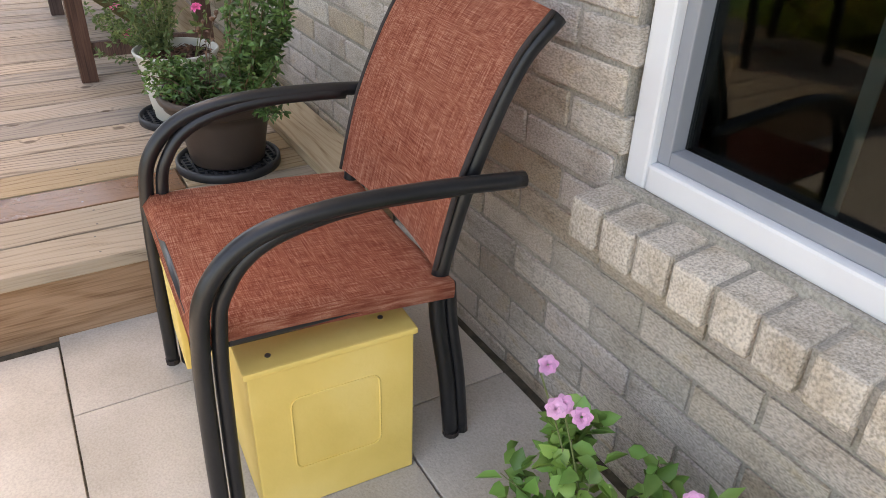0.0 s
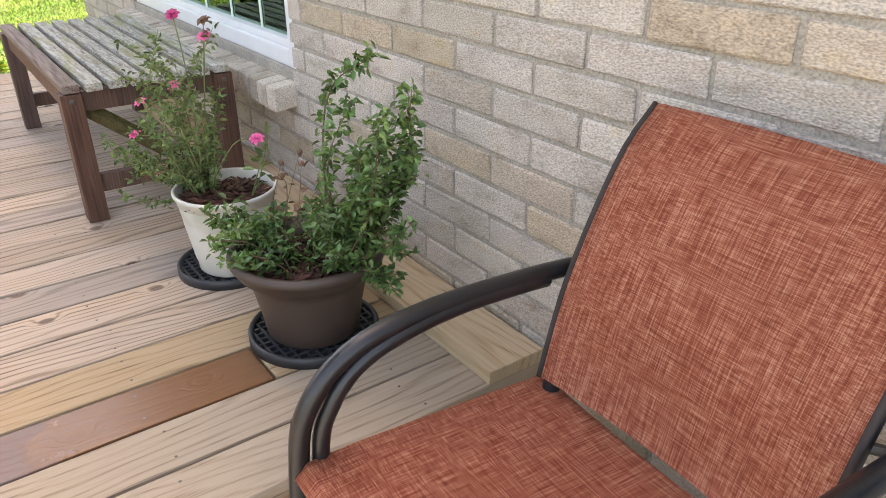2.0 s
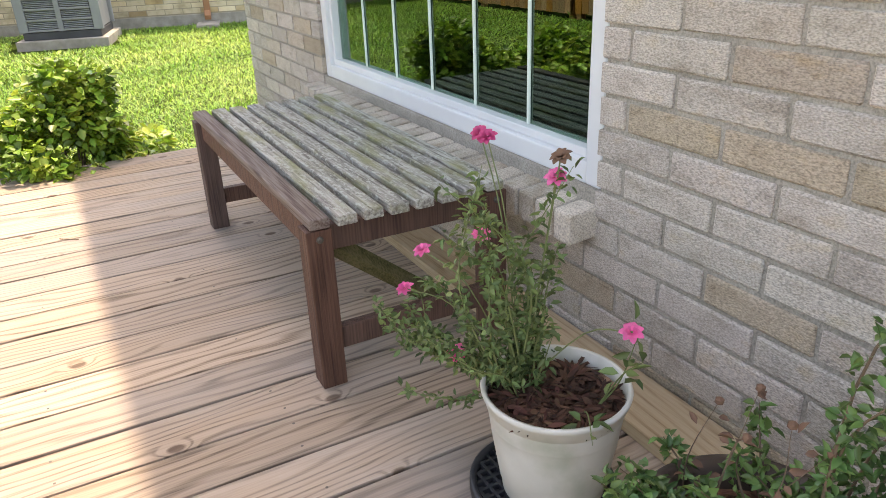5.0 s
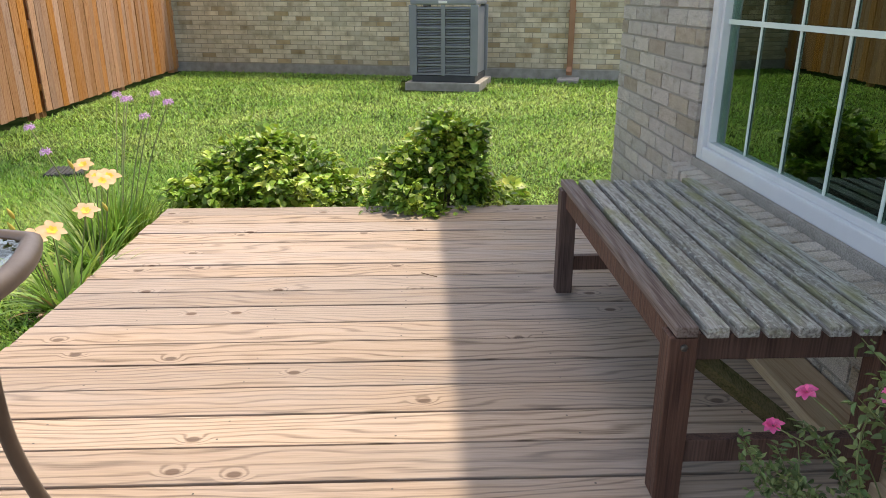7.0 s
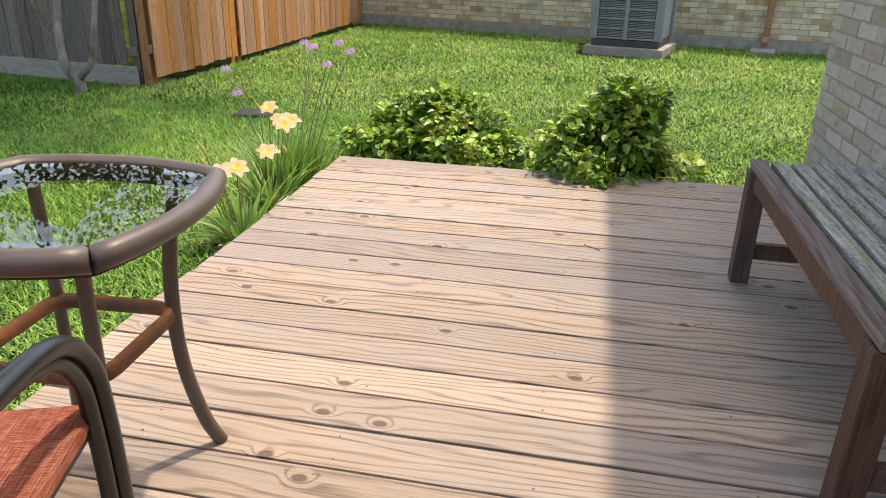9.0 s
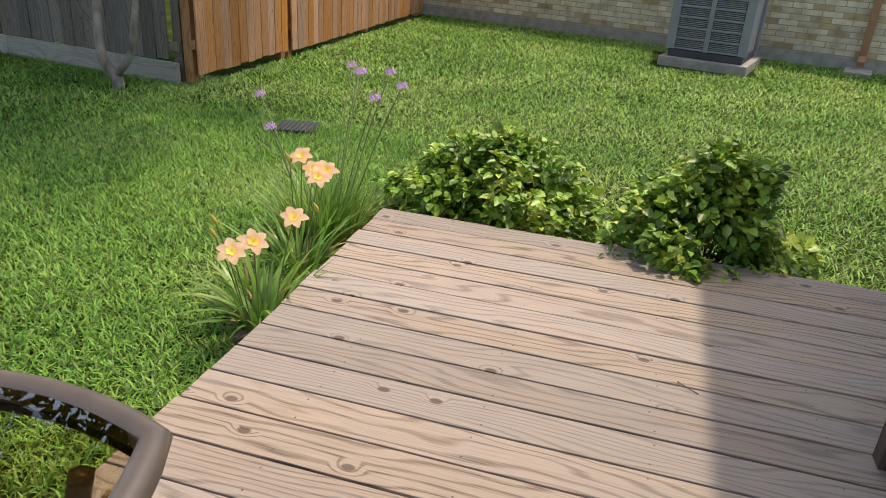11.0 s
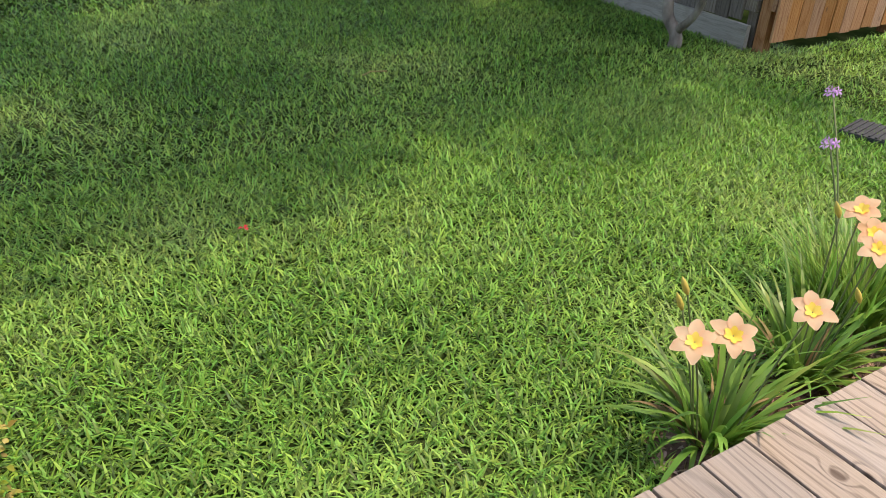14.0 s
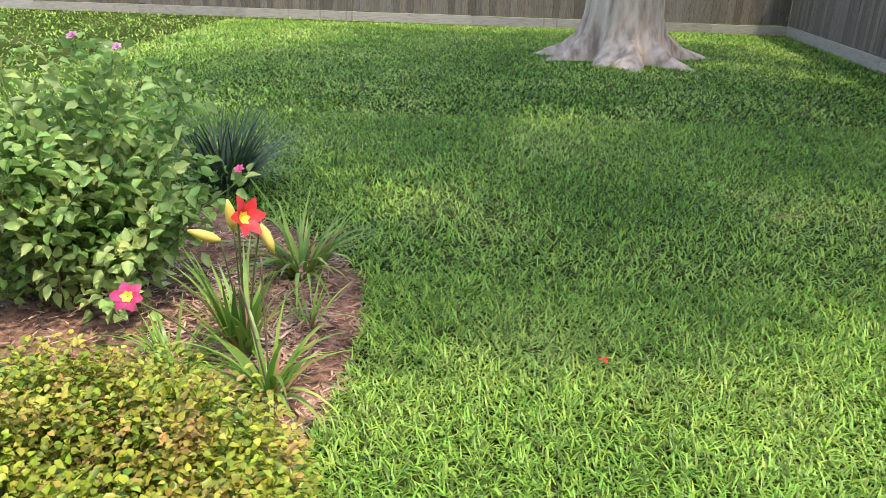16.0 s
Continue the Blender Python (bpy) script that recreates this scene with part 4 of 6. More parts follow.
def far_bricks():
    part("mortar", block(-3.5, 14.0, -0.005, 0.25, -0.1, 2.6), M_FARMORTAR, far)
    part("footing", block(-3.5, 14.0, -0.03, 0.011, -0.1, 0.135, 0.006), M_CONCRETE, far, "grey concrete footing")
    box = block(-0.5, 0.5, -0.5, 0.5, -0.5, 0.5)
    base = np.array([v.co[:] for v in box.verts])
    faces = np.array([[v.index for v in f.verts] for f in box.faces])
    box.free()
    items = []
    for r in range(28):
        z = 0.155 + r * 0.0765
        x = -3.5 + (0.13 if r % 2 else 0)
        while x < 13.9:
            w = 0.243
            c = np.array([x + w / 2, 0.006 + rnd.uniform(-0.0015, 0.0015), z + 0.033])
            items.append((base * np.array([w, 0.03, 0.066]) + c, faces))
            x += 0.254
    v, f = join_arrays(items)
    tagged(raw_mesh("bricks", v, f, M_FARBRICK, far, "cream tan bricks"), kind="stuff").data.shade_flat()


far_bricks()
FAR_M = far.matrix_world.copy()


def at_far(along, out, z):
    return FAR_M @ Vector((along, -out, z))


def ac_unit():
    t = thing("air_conditioner", (7.60, 0.80, LAWN), "grey outdoor air conditioner on a concrete slab by the brick wall", "air conditioner",
              rz=-14)
    part("slab", block(-0.04, 1.05, -0.53, 0.53, -0.04, 0.09, 0.01), M_CONCRETE, t, "stained concrete slab")
    h0, h1, w = 0.09, 1.12, 0.43
    part("base_pan", block(0.06, 0.96, -w - 0.02, w + 0.02, h0, h0 + 0.09, 0.012), M_ACDARK, t)
    part("core", block(0.10, 0.92, -w + 0.04, w - 0.04, h0 + 0.09, h1 - 0.05), M_ACDARK, t, "dark finned coil")
    for sx in (0.05, 0.90):
        for sy in (-1, 1):
            part("corner_post", block(sx, sx + 0.07, sy * w - 0.055, sy * w + 0.055, h0 + 0.092, h1, 0.014), M_ACGREY, t)
    part("top_cover", block(0.04, 0.98, -w - 0.03, w + 0.03, h1 + 0.002, h1 + 0.07, 0.02), M_ACGREY, t)
    for sy in (-1, 1):
        part("side_panel", block(0.13, 0.89, sy * w - 0.012, sy * w + 0.012, h0 + 0.10, h1 - 0.03, 0.004), M_ACGREY, t)
    part("mullion", block(0.045, 0.07, -0.03, 0.03, h0 + 0.092, h1, 0.006), M_ACGREY, t)
    me = mesh_of("louvre", block(-0.004, 0.012, -0.165, 0.165, -0.005, 0.005), M_ACGREY)
    z = h0 + 0.135
    while z < h1 - 0.03:
        for y in (-0.2, 0.2):
            piece("louvre", me, t, pose(0.072, y, z, 0, 25, 0))
        z += 0.021
    me = mesh_of("crossbar", block(-0.004, 0.01, -0.175, 0.175, -0.012, 0.012, 0.002), M_ACGREY)
    z = h0 + 0.11
    while z < h1:
        for y in (-0.2, 0.2):
            piece("crossbar", me, t, pose(0.058, y, z))
        z += 0.125
    part("emblem", block(0.033, 0.039, -0.06, 0.06, h1 + 0.02, h1 + 0.05, 0.003), M_CAP, t, "small pale emblem plate")


ac_unit()


def downspout():
    q = at_far(6.75, 0.0, 0)
    t = thing("downspout", (q.x, q.y, LAWN), "copper-brown downspout on the brick wall", "downspout", rz=math.degrees(math.atan2(-7.2, -1.8)))
    part("pipe", block(-0.045, 0.045, -0.10, -0.032, 0.16, 2.5, 0.012), M_COPPER, t)
    bm = block(-0.045, 0.045, -0.06, 0.06, -0.04, 0.04, 0.01)
    b = part("elbow", bm, M_COPPER, t)
    b.matrix_local = pose(0, -0.13, 0.125, 35, 0, 0)
    part("strap", block(-0.06, 0.06, -0.104, -0.03, 1.0, 1.03, 0.003), M_COPPER, t)
    part("splash_block", block(-0.16, 0.16, -0.55, -0.06, -0.03, 0.03, 0.01), M_CONCRETE, t, "concrete splash block")


downspout()


def drain_grate():
    t = thing("drain_grate", (2.73, 3.78, LAWN + 0.012), "black square plastic drain grate in the lawn", "drain", rz=12)
    part("rim", block(-0.135, 0.135, -0.135, 0.135, -0.05, 0.004, 0.004), M_GRATE, t)
    me = mesh_of("bar", block(-0.13, 0.13, -0.006, 0.006, 0.004, 0.012, 0.002), M_GRATE)
    for k in range(8):
        piece("bar", me, t, pose(0, -0.12 + k * 0.034, 0))


drain_grate()


# ---- furniture ----
def patio_chair(at, rz, label):
    """Sling chair; local origin on the floor at the centre, front towards +y."""
    t = thing("patio_chair", at, label, "chair", "sling patio chairs", rz=rz)
    hw = 0.255
    for s in (-1, 1):
        x = s * hw
        front = [(x, 0.245, 0.0), (x, 0.240, 0.22), (x, 0.232, 0.40), (x, 0.212, 0.495), (x, 0.145, 0.560), (x, 0.03, 0.584), (x, -0.14, 0.582), (x, -0.305, 0.568)]
        path = smooth_path(front, 7)
        part("arm", tube(path, 0.0145, 10), M_BLACKMETAL, t, smooth=True)
        inner = []
        for i, p in enumerate(path[:-5]):
            d = (path[i + 1] - path[max(i - 1, 0)]).normalized()
            gap = 0.029 * min(1.0, max(0.25, (44 - i) / 22))
            inner.append(p + Vector((-s * 0.006, -d.z * gap, d.y * gap if d.y < 0 else -abs(d.y) * gap)))
        part("inner_tube", tube(inner, 0.0125, 8), M_BLACKMETAL, t, smooth=True)
        part("foot_cap", lathe([(0.0, 0.0), (0.0155, 0.0), (0.0155, 0.012), (0.0, 0.013)], 10), M_PIPING, t).matrix_local = pose(x, 0.245, 0)
        u = s * 0.212
        back = [(u, -0.215, 0.0), (u, -0.20, 0.15), (u, -0.175, 0.34), (u, -0.198, 0.47), (u, -0.246, 0.615), (u, -0.308, 0.745), (u, -0.372, 0.812)]
        part("back_leg", tube(smooth_path(back, 6), 0.0145, 10, flat=1.1), M_BLACKMETAL, t, smooth=True)
        part("rear_tube", tube(smooth_path([(u, -0.240, 0.0), (u, -0.226, 0.15), (u, -0.206, 0.28), (u, -0.198, 0.37)], 6), 0.0125, 8), M_BLACKMETAL, t, smooth=True)
        part("back_foot_cap", lathe([(0.0, 0.0), (0.017, 0.0), (0.017, 0.012), (0.0, 0.013)], 10), M_PIPING, t).matrix_local = pose(u, -0.215, 0)
        rail = [(x * 0.92, 0.205, 0.392), (x * 0.92, 0.05, 0.388), (x * 0.91, -0.175, 0.380)]
        part("seat_rail", tube(smooth_path(rail, 5), 0.013, 8), M_BLACKMETAL, t, smooth=True)
        part("arm_bracket", tube([(x, -0.255, 0.570), (u, -0.228, 0.570)], 0.007, 6), M_SCREW, t)
        part("end_cap", lathe([(0.0, 0.0), (0.0135, 0.0), (0.0135, 0.012), (0.0, 0.012)], 8), M_CAP, t, "white plastic end cap").matrix_local = pose(x * 0.92, -0.17, 0.382, 90, 0, 0)
    part("front_bar", tube([(-hw, 0.228, 0.396), (hw, 0.228, 0.396)], 0.012, 8), M_BLACKMETAL, t, smooth=True)
    part("rear_bar", tube([(-0.205, -0.18, 0.335), (0.205, -0.18, 0.335)], 0.011, 8), M_BLACKMETAL, t, smooth=True)

    def sling(rows, half, name, wrap=0.0):
        """Stretched cloth; wrap: how far its edges turn down round the side rails."""
        bm = bmesh.new()
        prev = None
        n = 9
        for (y, z), sag in rows:
            cur = []
            for k in range(n):
                u = -1 + 2 * k / (n - 1)
                cur.append(bm.verts.new((u * half, y + sag[0] * (1 - u * u), z + sag[1] * (1 - u * u))))
            if wrap:
                for s, at_end in ((-1, 0), (1, n)):
                    side = [bm.verts.new((s * (half + 0.006), y, z - 0.35 * wrap)), bm.verts.new((s * (half + 0.002), y, z - wrap))]
                    if s < 0:
                        cur = side[::-1] + cur
                    else:
                        cur = cur + side
            if prev:
                for k in range(len(cur) - 1):
                    bm.faces.new((prev[k], prev[k + 1], cur[k + 1], cur[k]))
            prev = cur
        bmesh.ops.solidify(bm, geom=bm.faces[:], thickness=0.004)
        return part(name, bm, M_SLING, t, "rust-orange woven sling fabric", smooth=True)

    seat = [(0.222, 0.375), (0.243, 0.400), (0.226, 0.420), (0.16, 0.420), (0.05, 0.414), (-0.08, 0.405), (-0.19, 0.396)]
    sling([(p, (0, -0.012 if 1 < i else 0)) for i, p in enumerate(seat)], hw - 0.012, "seat", 0.034)
    bk = smooth_path([(0, -0.188, 0.405), (0, -0.206, 0.48), (0, -0.230, 0.565), (0, -0.275, 0.67), (0, -0.324, 0.758), (0, -0.378, 0.815)], 3)
    sling([((p.y + 0.026, p.z + 0.010), (-0.018, 0.0)) for p in bk], 0.224, "backrest")
    for s in (-1, 1):
        part("edge_binding", tube([(s * 0.224, p.y + 0.025, p.z + 0.009) for p in bk], 0.005, 6), M_PIPING, t, smooth=True)
    return t


patio_chair((-3.165, 0.44, PATIO), -2.5, "black metal patio chair with a rust sling seat against the wall")
patio_chair((-2.135, 1.994, 0.0), -75, "black metal patio chair with a rust sling beside the table")


def yellow_box():
    t = thing("yellow_box", (-3.20, 0.472, PATIO), "pale yellow painted wooden box under the patio chair", "box", rz=-3)
    hx, hy, h = 0.205, 0.142, 0.318
    part("front_panel", block(-hx - 0.012, -hx, -hy, hy, 0.002, h, 0.003), M_YELLOW, t)
    part("back_panel", block(hx, hx + 0.012, -hy, hy, 0.002, h, 0.003), M_YELLOW, t)
    for s in (-1, 1):
        a, b = sorted((s * (hy - 0.012), s * hy))
        part("side_panel", block(-hx + 0.001, hx - 0.001, a, b, 0.002, h, 0.003), M_YELLOW, t)
    part("lid", block(-hx - 0.018, hx + 0.03, -hy - 0.006, hy + 0.006, h + 0.001, h + 0.014, 0.004), M_YELLOW, t)
    part("bottom", block(-hx + 0.001, hx - 0.001, -hy + 0.013, hy - 0.013, 0.0, 0.012), M_YELLOW, t)
    # raised outline of the round-cornered hatch
    pts = []
    for cx, cy, a0 in ((0.062, 0.236, 0), (-0.062, 0.236, 90), (-0.062, 0.110, 180), (0.062, 0.110, 270)):
        for k in range(5):
            a = radians(a0 + k * 22.5)
            pts.append((-hx - 0.0125, cx + 0.016 * math.cos(a), cy + 0.016 * math.sin(a)))
    part("hatch", tube(pts + [pts[0]], 0.0022, 6), M_YELLOW, t, "round-cornered hatch outline")
    part("lid_tab", block(0.03, 0.19, hy + 0.0065, hy + 0.066, h + 0.001, h + 0.013, 0.003), M_YELLOW, t)
    part("flap", block(0.035, 0.185, hy + 0.053, hy + 0.065, h - 0.15, h, 0.003), M_YELLOW, t, "hanging yellow flap")
    for x, y in ((-0.19, 0.10), (-0.17, -0.10), (0.1, 0.1), (0.1, -0.1)):
        part("screw", lathe([(0.005, 0), (0.005, 0.002), (0.0, 0.0025)], 8), M_SCREW, t).matrix_local = pose(x, y, h + 0.014)


yellow_box()


def bench():
    t = thing("bench", (-1.375, 0.14, 0.0), "weathered brown slatted bench with lichen on its seat", "bench")
    L, W, H = 1.215, 0.50, 0.418
    lg = 0.058
    leg_me = mesh_of("leg", block(-lg / 2, lg / 2, -lg / 2, lg / 2, 0, H - 0.028, 0.003), M_BENCH)
    for x in (lg / 2, L - lg / 2):
        for y in (lg / 2, W - lg / 2):
            piece("leg", leg_me, t, pose(x, y, 0))
    for y in (lg / 2, W - lg / 2):
        part("side_apron", block(lg, L - lg, y - 0.012, y + 0.012, H - 0.09, H - 0.028, 0.003), M_BENCH, t)
    for x in (lg / 2, L - lg / 2):
        part("end_apron", block(x - 0.013, x + 0.013, lg, W - lg, H - 0.085, H - 0.026, 0.003), M_BENCH, t)
        part("stretcher", block(x - 0.014, x + 0.014, lg, W - lg, 0.085, 0.14, 0.003), M_BENCH, t)
    part("middle_apron", block(L / 2 - 0.015, L / 2 + 0.015, lg, W - lg, H - 0.075, H - 0.027, 0.003), M_BENCH, t)
    for x, s in ((lg / 2 + 0.03, 1), (L - lg / 2 - 0.03, -1)):
        part("brace", tube([(x, W - 0.05, H - 0.07), (x + s * 0.02, 0.16, 0.11)], 0.024, 4), M_MOSSY, t, "mossy diagonal brace")
    n = 8
    pitch = W / n
    for i in range(n):
        w = pitch - 0.017
        y = (i + 0.5) * pitch
        sag = 0.004 * math.sin(math.pi * (i + 0.5) / n)
        bm = block(-L / 2 - 0.004, L / 2 + 0.004, -w / 2, w / 2, -0.012, 0.012, 0.004)
        q = part("slat", bm, M_EDGESLAT if i == n - 1 else M_SLAT, t, "greyed brown front slat" if i == n - 1 else "grey lichen-covered slat")
        q.matrix_local = pose(L / 2 + rnd.uniform(-0.003, 0.003), y, H - 0.012 - sag, rnd.uniform(-0.8, 0.8), 0, rnd.uniform(-0.15, 0.15))
    for y in (W - lg / 2, lg / 2):
        part("bolt", lathe([(0.008, 0), (0.008, 0.004), (0.004, 0.006), (0, 0.006)], 10), M_SCREW, t).matrix_local = pose(0.0, y, H - 0.048, 0, -90, 0)


bench()


def side_table():
    t = thing("side_table", (-1.575, 2.065, 0.0), "bronze metal side table with a tinted glass top", "table", rz=3)
    S, H, bow = 0.207, 0.622, 0.042
    loop = []
    corners = [(-S, -S), (S, -S), (S, S), (-S, S)]
    for k in range(4):
        a, b = Vector(corners[k]), Vector(corners[(k + 1) % 4])
        nrm = Vector(((b - a).y, -(b - a).x)).normalized()
        for j in range(10):
            u = j / 10
            p = a.lerp(b, u) + nrm * bow * (1 - (2 * u - 1) ** 2)
            loop.append(Vector((p.x, p.y, H - 0.018)))
    part("rim", tube(loop + [loop[0]], 0.021, 10), M_BRONZE, t, smooth=True)
    bm = bmesh.new()
    f = bm.faces.new([bm.verts.new((p.x * 0.965, p.y * 0.965, H - 0.006)) for p in loop])
    bmesh.ops.solidify(bm, geom=[f], thickness=0.006)
    bmesh.ops.recalc_face_normals(bm, faces=bm.faces)
    top = part("glass_top", bm, M_TABLEGLASS, t, "brown tinted glass top")
    top.data.materials.append(M_GLASSBODY)
    for f in top.data.polygons:
        f.material_index = 0 if f.normal.z > 0.5 else 1
    part("inner_rim", tube([p * 0.955 + Vector((0, 0, 0.004)) for p in loop] + [loop[0] * 0.955 + Vector((0, 0, 0.004))], 0.008, 6), M_PIPING, t, smooth=True)
    for sx in (-1, 1):
        for sy in (-1, 1):
            pts = [(sx * q, sy * q, z) for q, z in ((0.148, H - 0.03), (0.134, 0.50), (0.126, 0.36), (0.130, 0.22), (0.150, 0.08), (0.172, 0.0))]
            part("leg", tube(smooth_path(pts, 5), 0.0125, 8, flat=1.2), M_BRONZE, t, smooth=True)
    ring = []
    R, c = 0.132, 0.045
    for qx, qy, a0 in ((R - c, R - c, 0), (-R + c, R - c, 90), (-R + c, -R + c, 180), (R - c, -R + c, 270)):
        for k in range(5):
            a = radians(a0 + k * 22.5)
            ring.append((qx + c * math.cos(a), qy + c * math.sin(a), 0.345))
    part("brace_ring", tube(ring + [ring[0]], 0.011, 8, flat=1.6), M_RUST, t, "rusty lower brace ring", smooth=True)


side_table()


# ---- pots ----
def pot_tray(at, r):
    t = thing("pot_tray", at, "black plastic grid plant caddy on the deck", "plant tray", "plant trays")
    part("rim", lathe([(r - 0.012, 0.0), (r, 0.0), (r, 0.022), (r - 0.006, 0.026), (r - 0.012, 0.018), (r - 0.012, 0.0)], 40), M_TRAY, t, smooth=True)
    part("plate", lathe([(0, 0.006), (r - 0.013, 0.006), (r - 0.013, 0.001), (0, 0.001)], 32), M_TRAY, t)
    k = -r + 0.02
    while k < r - 0.01:
        c = math.sqrt(max(0, (r - 0.012) ** 2 - k * k))
        part("rib", block(-c, c, k - 0.003, k + 0.003, 0.0065, 0.017), M_TRAY, t)
        part("rib", block(k - 0.003, k + 0.003, -c, c, 0.0065, 0.0165), M_TRAY, t)
        k += 0.021
    return t


pot_tray((-2.307, 0.357, 0.0), 0.147)
pot_tray((-1.885, 0.395, 0.0), 0.135)


def soil_disc(t, r, z, n, seed):
    bm = bmesh.new()
    bmesh.ops.create_circle(bm, cap_ends=True, radius=r, segments=32)
    bmesh.ops.translate(bm, verts=bm.verts, vec=(0, 0, z))
    part("soil", bm, M_MULCH, t, "dark bark mulch")
    g = np.random.default_rng(seed)
    rad, a = r * 0.84 * np.sqrt(g.uniform(0, 0.97, n)), g.uniform(0, 6.28, n)
    p = np.stack([rad * np.cos(a), rad * np.sin(a), z + g.uniform(0.0, 0.012, n)], 1)
    d = np.stack([np.cos(a * 7), np.sin(a * 7), g.uniform(-0.25, 0.4, n)], 1)
    v, f = leaf_arrays(p, d, np.tile([0, 0, 1.0], (n, 1)) + g.normal(0, 0.4, (n, 3)), g.uniform(0.012, 0.04, n), g.uniform(0.005, 0.011, n), 0.1, 0.0)
    tagged(raw_mesh("bark_mulch", v, f, M_DARKCHIP, t, "reddish bark chips"), kind="stuff")


brown_pot = thing("plant_pot", (-2.307, 0.357, 0.018), "dark brown plastic pot on a black plant tray", "plant pot", "plant pots")
part("body", lathe([(0.0, 0.0), (0.098, 0.0), (0.104, 0.006), (0.112, 0.06), (0.125, 0.125), (0.134, 0.155), (0.146, 0.158), (0.155, 0.165), (0.158, 0.180), (0.166, 0.183), (0.170, 0.194), (0.166, 0.203), (0.154, 0.203), (0.140, 0.19), (0.132, 0.16), (0.128, 0.14)], 48), M_POTBROWN, brown_pot, smooth=True)
soil_disc(brown_pot, 0.134, 0.165, 800, 3)
white_pot = thing("plant_pot", (-1.905, 0.385, 0.018), "stained white plastic pot on a black plant tray", "plant pot", "plant pots")
part("body", lathe([(0.0, 0.0), (0.088, 0.0), (0.093, 0.005), (0.095, 0.03), (0.098, 0.034), (0.113, 0.13), (0.119, 0.185), (0.122, 0.187), (0.125, 0.205), (0.129, 0.208), (0.131, 0.216), (0.128, 0.219), (0.122, 0.217), (0.121, 0.19), (0.115, 0.15)], 48), M_POTWHITE, white_pot, smooth=True)
soil_disc(white_pot, 0.12, 0.188, 800, 4)

# ---- plants ----
def stems_and_leaves(t, stems, leaf_material, per_m, size, seed, stem_material=M_TWIG, r0=0.004, side=0.35, stem_name="stem", start=0.15, twist=0.7, wide=(0.35, 0.55)):
    """Bent stems from their foot to their tip, each with leaves and short side shoots."""
    g = np.random.default_rng(seed)
    items = []
    for a, b in stems:
        a, b = Vector(a), Vector(b)
        length = (b - a).length
        bend = Vector(g.normal(0, 0.09, 3)) * length
        pts = smooth_path([a, a.lerp(b, 0.5) + bend + Vector((0, 0, 0.08 * length)), b], 5)
        rs = [r0 * (1 - 0.75 * i / (len(pts) - 1)) for i in range(len(pts))]
        part(stem_name, tube(pts, rs, 5), stem_material, t)
        n = max(3, int(per_m * length))
        u = g.uniform(start, 1.0, n) * (len(pts) - 1)
        P = np.array([p[:] for p in pts])
        i0 = np.minimum(u.astype(int), len(pts) - 2)
        q = P[i0] + (P[i0 + 1] - P[i0]) * (u - i0)[:, None]
        out = g.normal(0, 1, (n, 3))
        out[:, 2] = out[:, 2] * 0.5 + 0.25
        out = unit(out)
        q = q + out * (g.uniform(0, side, n) * size * 2.2)[:, None]
        d = unit(out + g.normal(0, 0.4, (n, 3)))
        nrm = np.tile([0, 0, 1.0], (n, 1)) + g.normal(0, twist, (n, 3))
        items.append(leaf_arrays(q, d, nrm, g.uniform(0.6, 1.2, n) * size, g.uniform(*wide, n) * size))
    v, f = join_arrays(items)
    return raw_mesh("foliage", v, f, leaf_material, t)


def blossom(name, t, at, facing, material, petals, length, width, cup, seed, layers=1, core=None, label=""):
    g = np.random.default_rng(seed)
    z = Vector(facing).normalized()
    x = z.orthogonal().normalized()
    y = z.cross(x)
    at = Vector(at)
    bases, dirs, nrms, ls, ws = [], [], [], [], []
    for k in range(layers):
        for i in range(petals):
            a = 2 * math.pi * (i + 0.5 * k) / petals + g.normal(0, 0.08)
            r = x * math.cos(a) + y * math.sin(a)
            c = cup + 0.45 * k
            bases.append(at + r * 0.002)
            dirs.append(r * math.cos(c) + z * math.sin(c))
            nrms.append(z * math.cos(c) - r * math.sin(c))
            ls.append(length * (1 - 0.22 * k) * g.uniform(0.9, 1.08))
            ws.append(width * (1 - 0.15 * k))
    v, f = petal_arrays(np.array(bases), np.array(dirs), np.array(nrms), np.array(ls), np.array(ws), 0.14, 0.35)
    ob = raw_mesh(name, v, f, material, t, label)
    if core:
        v, f = petal_arrays(np.array([b + z * 0.003 for b in bases]), np.array([d * 1.0 + z * 0.10 for d in dirs]), np.array(nrms), np.array(ls) * 0.42, np.array(ws) * 0.42, 0.12, 0.1)
        raw_mesh("throat", v, f, core, ob, "yellow throat")
    return ob


def bud(t, at, facing, length, material, name="bud"):
    z = Vector(facing).normalized()
    at = Vector(at)
    pts = [at + z * length * u for u in (0, 0.3, 0.65, 1.0)]
    return part(name, tube(pts, [length * r for r in (0.06, 0.17, 0.15, 0.03)], 6), material, t, smooth=True)


